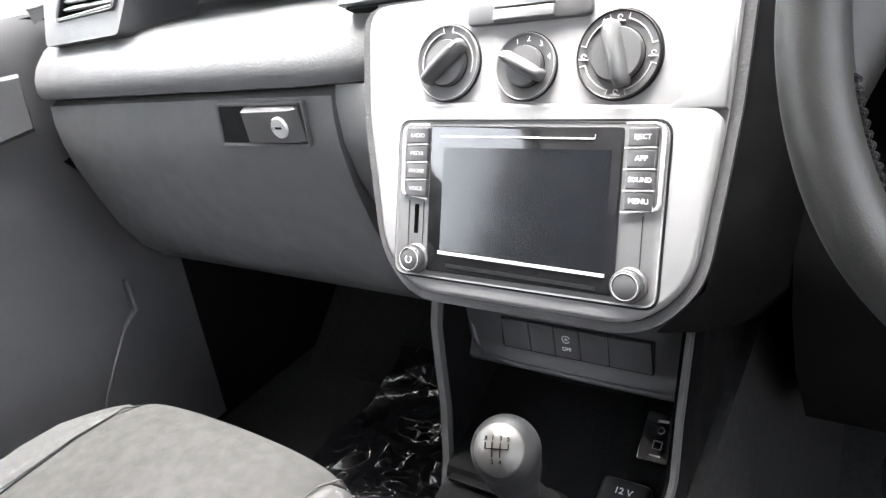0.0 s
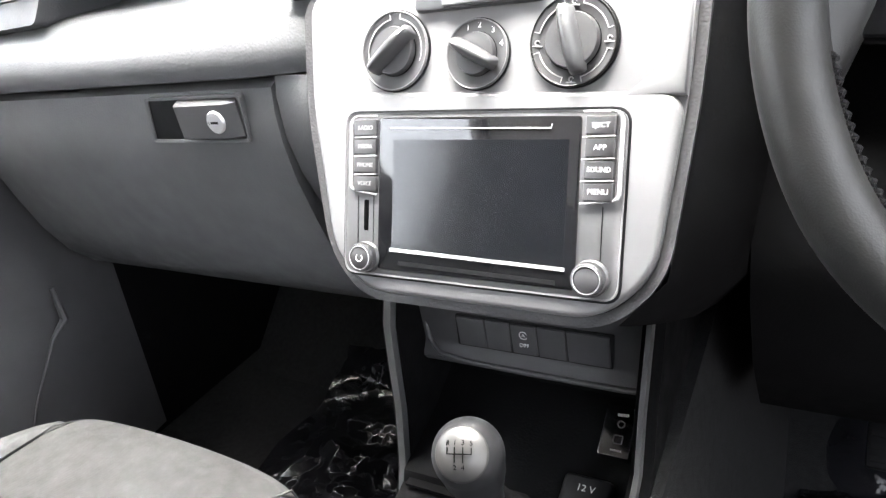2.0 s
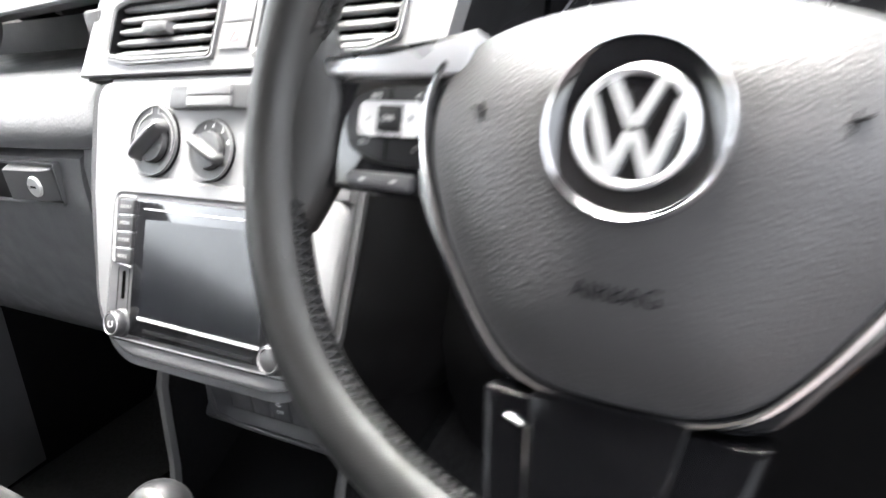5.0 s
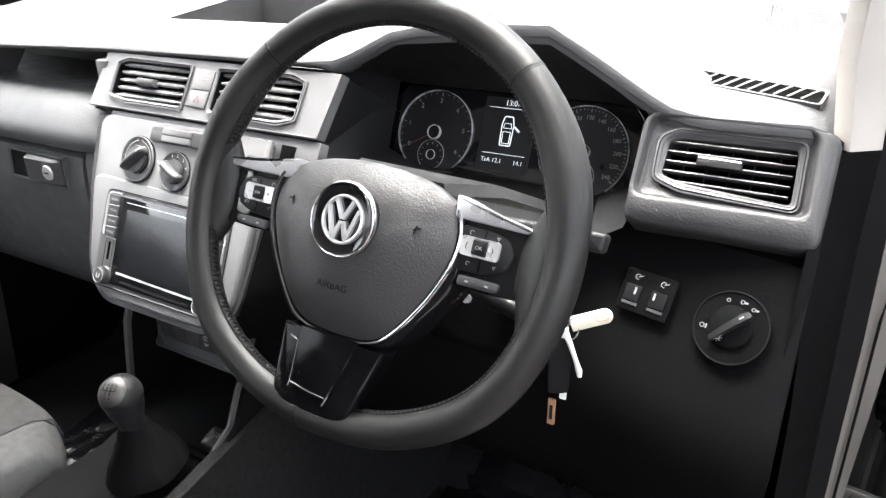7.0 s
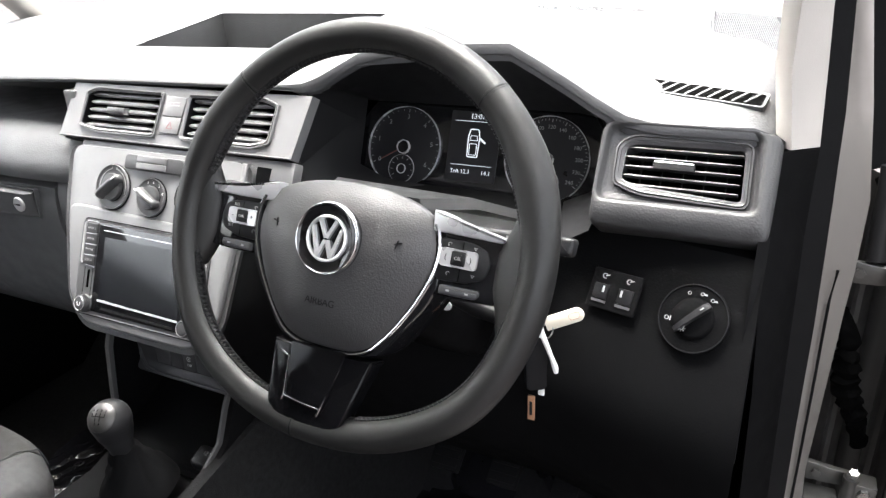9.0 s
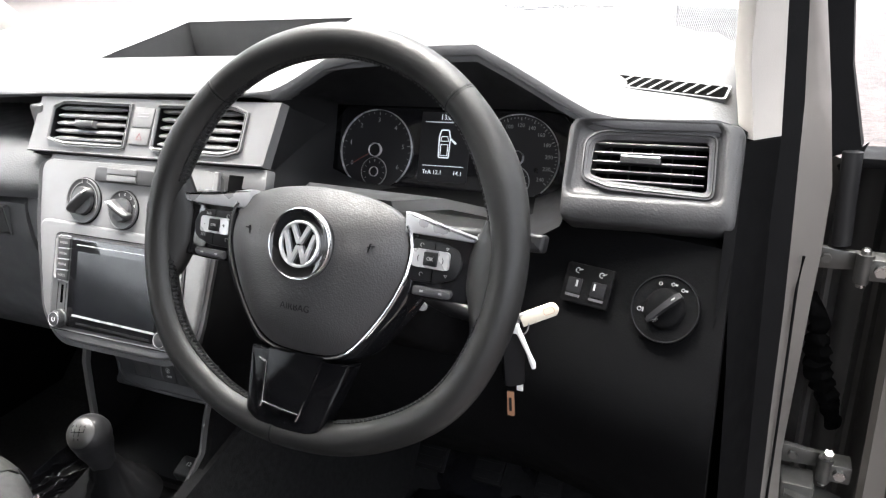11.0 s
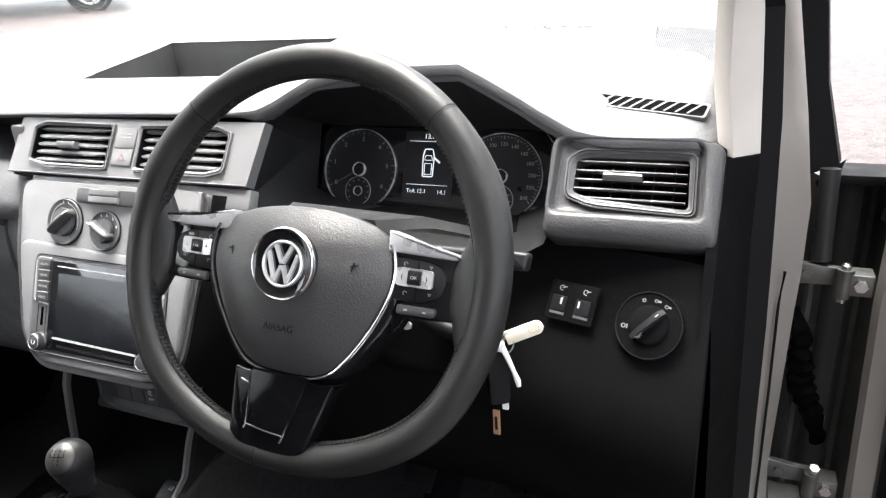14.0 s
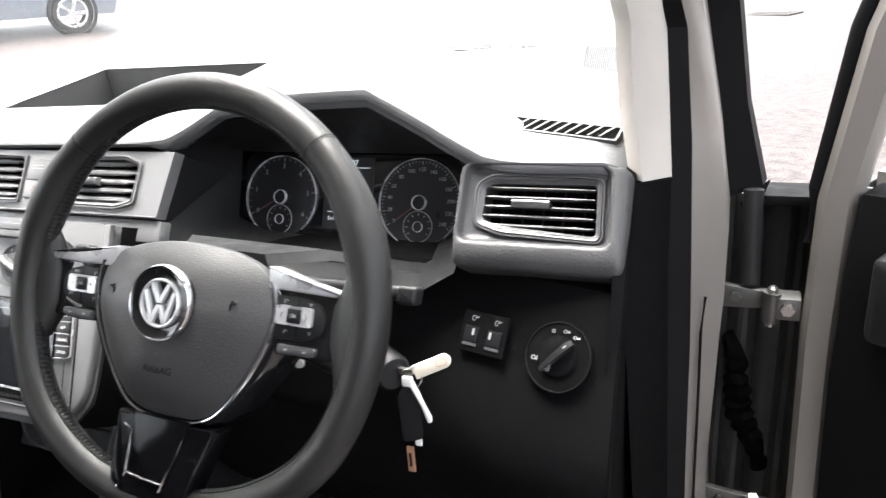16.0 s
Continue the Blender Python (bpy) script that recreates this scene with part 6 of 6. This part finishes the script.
solo("pillar_flap_tip", loft([[(0.822, 0.345, 1.125), (0.85, 0.35, 1.152), (0.853, 0.36, 1.15), (0.825, 0.36, 1.12)], [(0.832, 0.345, 1.105), (0.838, 0.345, 1.108), (0.838, 0.355, 1.106), (0.832, 0.355, 1.104)]]), RUBBER, "torn-looking rubber tip of the pillar flap", "door seal", "structure").location = DOORSHIFT
# inner wing behind the hinges
bm = bmesh.new()
rows = []
for i in range(27):
    x = 0.80 + 0.16 * i / 26
    rows.append([(x, 0.40 + 0.012 * math.sin(i * 0.9) + 0.006 * math.sin(i * 2.3), z) for z in (0.30, 0.6, 0.9, 1.08, 1.122)])
loft(rows, closed=False, bm=bm)
solo("inner_wing", bm, SHADED_PAINT, "ribbed grey metal inner wing behind the door hinges", "body panel", "structure").location = DOORSHIFT
solo("wing_seal", box(0.84, 0.95, 0.36, 0.42, 1.118, 1.131, 0.003), RUBBER, "black rubber strip on the wing", "seal", "structure").location = DOORSHIFT
for i, z in enumerate((1.018, 0.725)):
    h = thing("door_hinge", "grey steel door hinge with a bright bolt" if i == 0 else "grey steel lower door hinge with check strap", "door hinge", pose(0.866, 0.318, z - 0.011), "door hinges")
    part("body_leaf", prism(rounded([(-0.06, -0.013), (-0.02, -0.012), (0.004, -0.009), (0.004, 0.011), (-0.02, 0.012), (-0.06, 0.017)], 0.003, 3), -0.004, 0.004, 0.001), STEEL, h).matrix_parent_inverse = pose(0, 0.02, 0, 90, 0, 0)
    part("knuckle", lathe([(0, -0.018), (0.0095, -0.018), (0.0095, 0.018), (0, 0.018)], 20), STEEL, h)
    part("pin", lathe([(0, -0.024), (0.0055, -0.024), (0.0055, 0.0225), (0.003, 0.025), (0, 0.025)], 16), BOLT, h)
    part("door_leaf", box(0.004, 0.030, -0.008, 0.02, -0.013, 0.014, 0.003), STEEL, h)
    part("bolt", lathe([(0, 0), (0.0075, 0), (0.0075, 0.006), (0, 0.006)], 6), BOLT, h).matrix_parent_inverse = pose(0.016, -0.008, 0.002, 90, 0, 0)
    part("bolt", lathe([(0, 0), (0.006, 0), (0.006, 0.005), (0, 0.005)], 6), STEEL, h).matrix_parent_inverse = pose(-0.038, 0.016, 0.002, 90, 0, 0)
    if i:
        part("check_strap", loft([[(-0.045, -0.03, -0.035), (-0.045, -0.03, -0.028), (-0.045, 0.02, -0.028), (-0.045, 0.02, -0.035)], [(0.03, -0.045, -0.05), (0.03, -0.045, -0.043), (0.03, 0.0, -0.043), (0.03, 0.0, -0.05)]]), STEEL, h)
        part("strap_bracket", box(-0.05, -0.01, -0.02, 0.02, -0.06, -0.02, 0.004), STEEL, h)
        part("bolt", lathe([(0, 0), (0.006, 0), (0.006, 0.006), (0, 0.006)], 6), BOLT, h).matrix_parent_inverse = pose(0.0, -0.01, 0.03, 20, 0, 0)
solo("hinge_post", tube([(0.835, 0.335, 1.145), (0.836, 0.33, 1.10), (0.838, 0.325, 1.035)], 0.011, 14), BLACK, "dark steel post above the upper hinge", "hinge post").location = DOORSHIFT
bm = bmesh.new()
n = 40
pts_ = [(0.818 + 0.05 * t + 0.004 * math.sin(9 * t), 0.365 - 0.02 * math.sin(math.pi * t), 0.945 - 0.19 * t) for t in (i / n for i in range(n + 1))]
tube(pts_, [0.010 + 0.007 * abs(math.sin(2.2 * i)) * math.sin(math.pi * i / n) for i in range(n + 1)], 14, bm=bm)
for v in bm.verts:
    v.co += Vector((0.006 * noise.noise(v.co * 60), 0.006 * noise.noise(v.co * 60 + Vector((5, 0, 0))), 0.004 * noise.noise(v.co * 90)))
# Near-zero black puts the dark of the hinge gap into the boot's colour.
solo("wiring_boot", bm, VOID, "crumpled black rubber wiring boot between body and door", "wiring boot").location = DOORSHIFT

DA = 62
DM = pose(0.904, 0.318, -0.011, 0, 0, -(90 - DA))
ddoor = thing("driver_door", "open driver door with a grey painted edge and black inner card", "car door", DM)
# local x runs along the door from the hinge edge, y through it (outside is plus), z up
part("end_panel", loft([[(0.0, 0.0, z), (0.012, -0.006, z), (0.018, 0.02, z), (0.018, 0.11, z), (-0.02, 0.11, z)] for z in (0.36, 0.7, 1.0, 1.15)]), SHADED_PAINT, ddoor, "grey painted hinge edge")
fl = lambda dx, z: [(-0.004 + dx, -0.012, z), (0.008 + dx, -0.024, z), (0.030 + dx, -0.022, z), (0.036 + dx, -0.010, z), (0.030 + dx, 0.02, z), (0.0 + dx, 0.02, z)]
part("inner_flange", loft([fl(0.018, 0.36), fl(0.010, 0.7), fl(0.002, 1.0), fl(0.004, 1.15), fl(0.03, 1.32), fl(0.12, 1.6), fl(0.2, 1.75)]), PAINT, ddoor, "grey painted inner flange")
part("frame_seal", tube([(-0.004, -0.004, 1.10), (-0.004, -0.004, 1.16), (0.018, -0.004, 1.32), (0.10, -0.004, 1.6), (0.18, -0.004, 1.75)], 0.009, 10), RUBBER, ddoor)
part("top_frame", tube([(0.2, 0.0, 1.75), (0.5, 0.0, 1.79), (0.9, 0.0, 1.78), (0.98, 0.0, 1.2)], 0.025, 8), RUBBER, ddoor)
part("card", loft([[(x, -0.022, 0.42), (x, -0.030, 0.80), (x, -0.045, 0.97), (x, -0.036, 1.10), (x, -0.022, 1.165), (x, 0.03, 1.165), (x, 0.03, 0.42)] for x in (0.045, 0.4, 0.95)]), LOWER, ddoor, "black plastic door card")
part("outer_skin", box(0.02, 0.98, 0.09, 0.11, 0.36, 1.16), PAINT, ddoor)
part("pull_handle", prism(rounded([(0.075, 1.03), (0.30, 1.03), (0.30, 1.12), (0.075, 1.12)], 0.012, 4), 0.0, 0.03, 0.008), BLACK, ddoor).matrix_parent_inverse = pose(0, -0.036, 0, 90, 0, 0)
bm = loft([[(0.03, 0.02 + o, 1.16), (0.95, 0.02 + o, 1.16), (0.88, 0.02 + o, 1.76), (0.2, 0.02 + o, 1.74)] for o in (0, 0.003)])
dpn = part("window_pane", bm, PANE, ddoor)
dpn.visible_shadow = False

# ---- windscreen foot ----
solo("cowl", extrude_x([(0.80, 1.230), (0.802, 1.2570), (0.83, 1.2620), (0.86, 1.255), (0.90, 1.21), (0.80, 1.2)], -0.84, 0.75, 30, bow=lambda x: screen_foot(x) - 0.80), RUBBER, "wet black cowl strip below the windscreen", "cowl", "structure")
random.seed(11)
bm = bmesh.new()
for i in range(900):
    x = random.uniform(-0.8, 0.74)
    y = screen_foot(x) + 0.003 + random.random() ** 1.5 * 0.05
    r = random.uniform(0.0008, 0.0028)
    lathe([(r, 1.2600), (r * 0.8, 1.2600 + r * 0.6), (0, 1.2600 + r * 0.8)], 7, bm=bm, cx=x, cy=y)
solo("raindrops", bm, mat("water", (0.8, 0.8, 0.8), 0.05, spec=1.0), "raindrops on the cowl strip", "raindrops", "stuff")
solo("bonnet", loft([[(x, screen_foot(x) + 0.08, 1.15), (x * 0.98, 1.2, 1.04), (x * 0.94, 1.6, 0.90), (x * 0.9, 1.75, 0.7)] for x in (-0.8, -0.4, 0, 0.4, 0.78)], closed=False), PAINT, "silver van bonnet in front of the windscreen", "bonnet", "structure")

# ---- yard outside ----
grate = thing("drain_grate", "rusty iron drain grate set in the tarmac", "drain grate", pose(1.38, 13.6, ground_z(13.6) + 0.004, 2.5, 0, -35))
part("frame", band(rect(-0.45, 0.45, -0.22, 0.22), rect(-0.41, 0.41, -0.18, 0.18), -0.03, 0.012), IRON, grate)
part("pit", box(-0.41, 0.41, -0.18, 0.18, -0.03, 0.002), DEEP, grate)
for i in range(9):
    part("bar", box(-0.38 + i * 0.095 - 0.02, -0.38 + i * 0.095 + 0.02, -0.18, 0.18, -0.01, 0.012), IRON, grate)


def car_place():
    up = Vector((0.107, -SLOPE, 1)).normalized()
    ax = Vector((math.cos(radians(60)), math.sin(radians(60)), 0))
    ax = (ax - up * ax.dot(up)).normalized()
    m = Matrix((ax, up.cross(ax), up)).transposed().to_4x4()
    m.translation = (-9.86, 7.30, ground_z(7.30) + bank(-9.86))
    return m


def parked_car():
    c = thing("parked_car", "blue-grey parked car with bright alloy wheels across the wet yard", "car", car_place())
    side = [(-2.1, 0.28), (2.0, 0.28), (2.1, 0.55), (2.0, 0.85), (1.2, 0.98), (0.55, 1.42), (-1.1, 1.45), (-1.9, 1.05), (-2.12, 0.8)]
    part("body", loft([[(x * s, y, z) for x, z in side] for y, s in ((0.0, 0.97), (0.12, 1.0), (1.6, 1.0), (1.72, 0.97))]), CARPAINT, c)
    part("side_window", loft([[(x, y, z) for x, z in ((-1.5, 1.02), (1.0, 1.0), (0.5, 1.36), (-1.0, 1.38))] for y in (-0.008, 0.01)]), GLOSS, c)
    for x in (-1.3, 1.3):
        w = part("wheel", lathe([(0.2, -0.1), (0.3, -0.1), (0.325, -0.07), (0.325, 0.07), (0.3, 0.1), (0.2, 0.1)], 36), RUBBER, c)
        w.matrix_parent_inverse = pose(x, 0.08, 0.325, 90, 0, 0)
        bm = lathe([(0.2, 0.10), (0.215, 0.105), (0.235, 0.10)], 36)
        for i in range(5):
            a = 2 * math.pi * i / 5
            bar2(0.03 * math.cos(a), 0.03 * math.sin(a), 0.215 * math.cos(a), 0.215 * math.sin(a), 0.055, 0.09, 0.108, bm=bm)
        lathe([(0, 0.112), (0.05, 0.112), (0.055, 0.09)], 20, bm=bm)
        part("alloy_rim", bm, ALLOY, w, "bright five-spoke alloy rim")
        part("wheel_arch", lathe([(0.33, 0.0), (0.38, 0.0), (0.38, 0.03), (0.33, 0.03)], 36), DEEP, c).matrix_parent_inverse = pose(x, 0.0, 0.325, 90, 0, 0)
    part("lamp", box(1.9, 2.05, -0.005, 0.25, 0.62, 0.78, 0.03), SATIN, c)


parked_car()
bm = bmesh.new()
box(-60, 60, 0, 0.4, 0, 7.0, bm=bm)
hz_ = tagged(part("building_backdrop", bm, mat("pale_render", (0.6, 0.58, 0.55), 0.8, vscale=0.6)), "pale rendered building wall across the yard", "building", "", "structure")
hz_.matrix_world = pose(-10, 52, ground_z(52) - 0.2, 0, 0, 12)
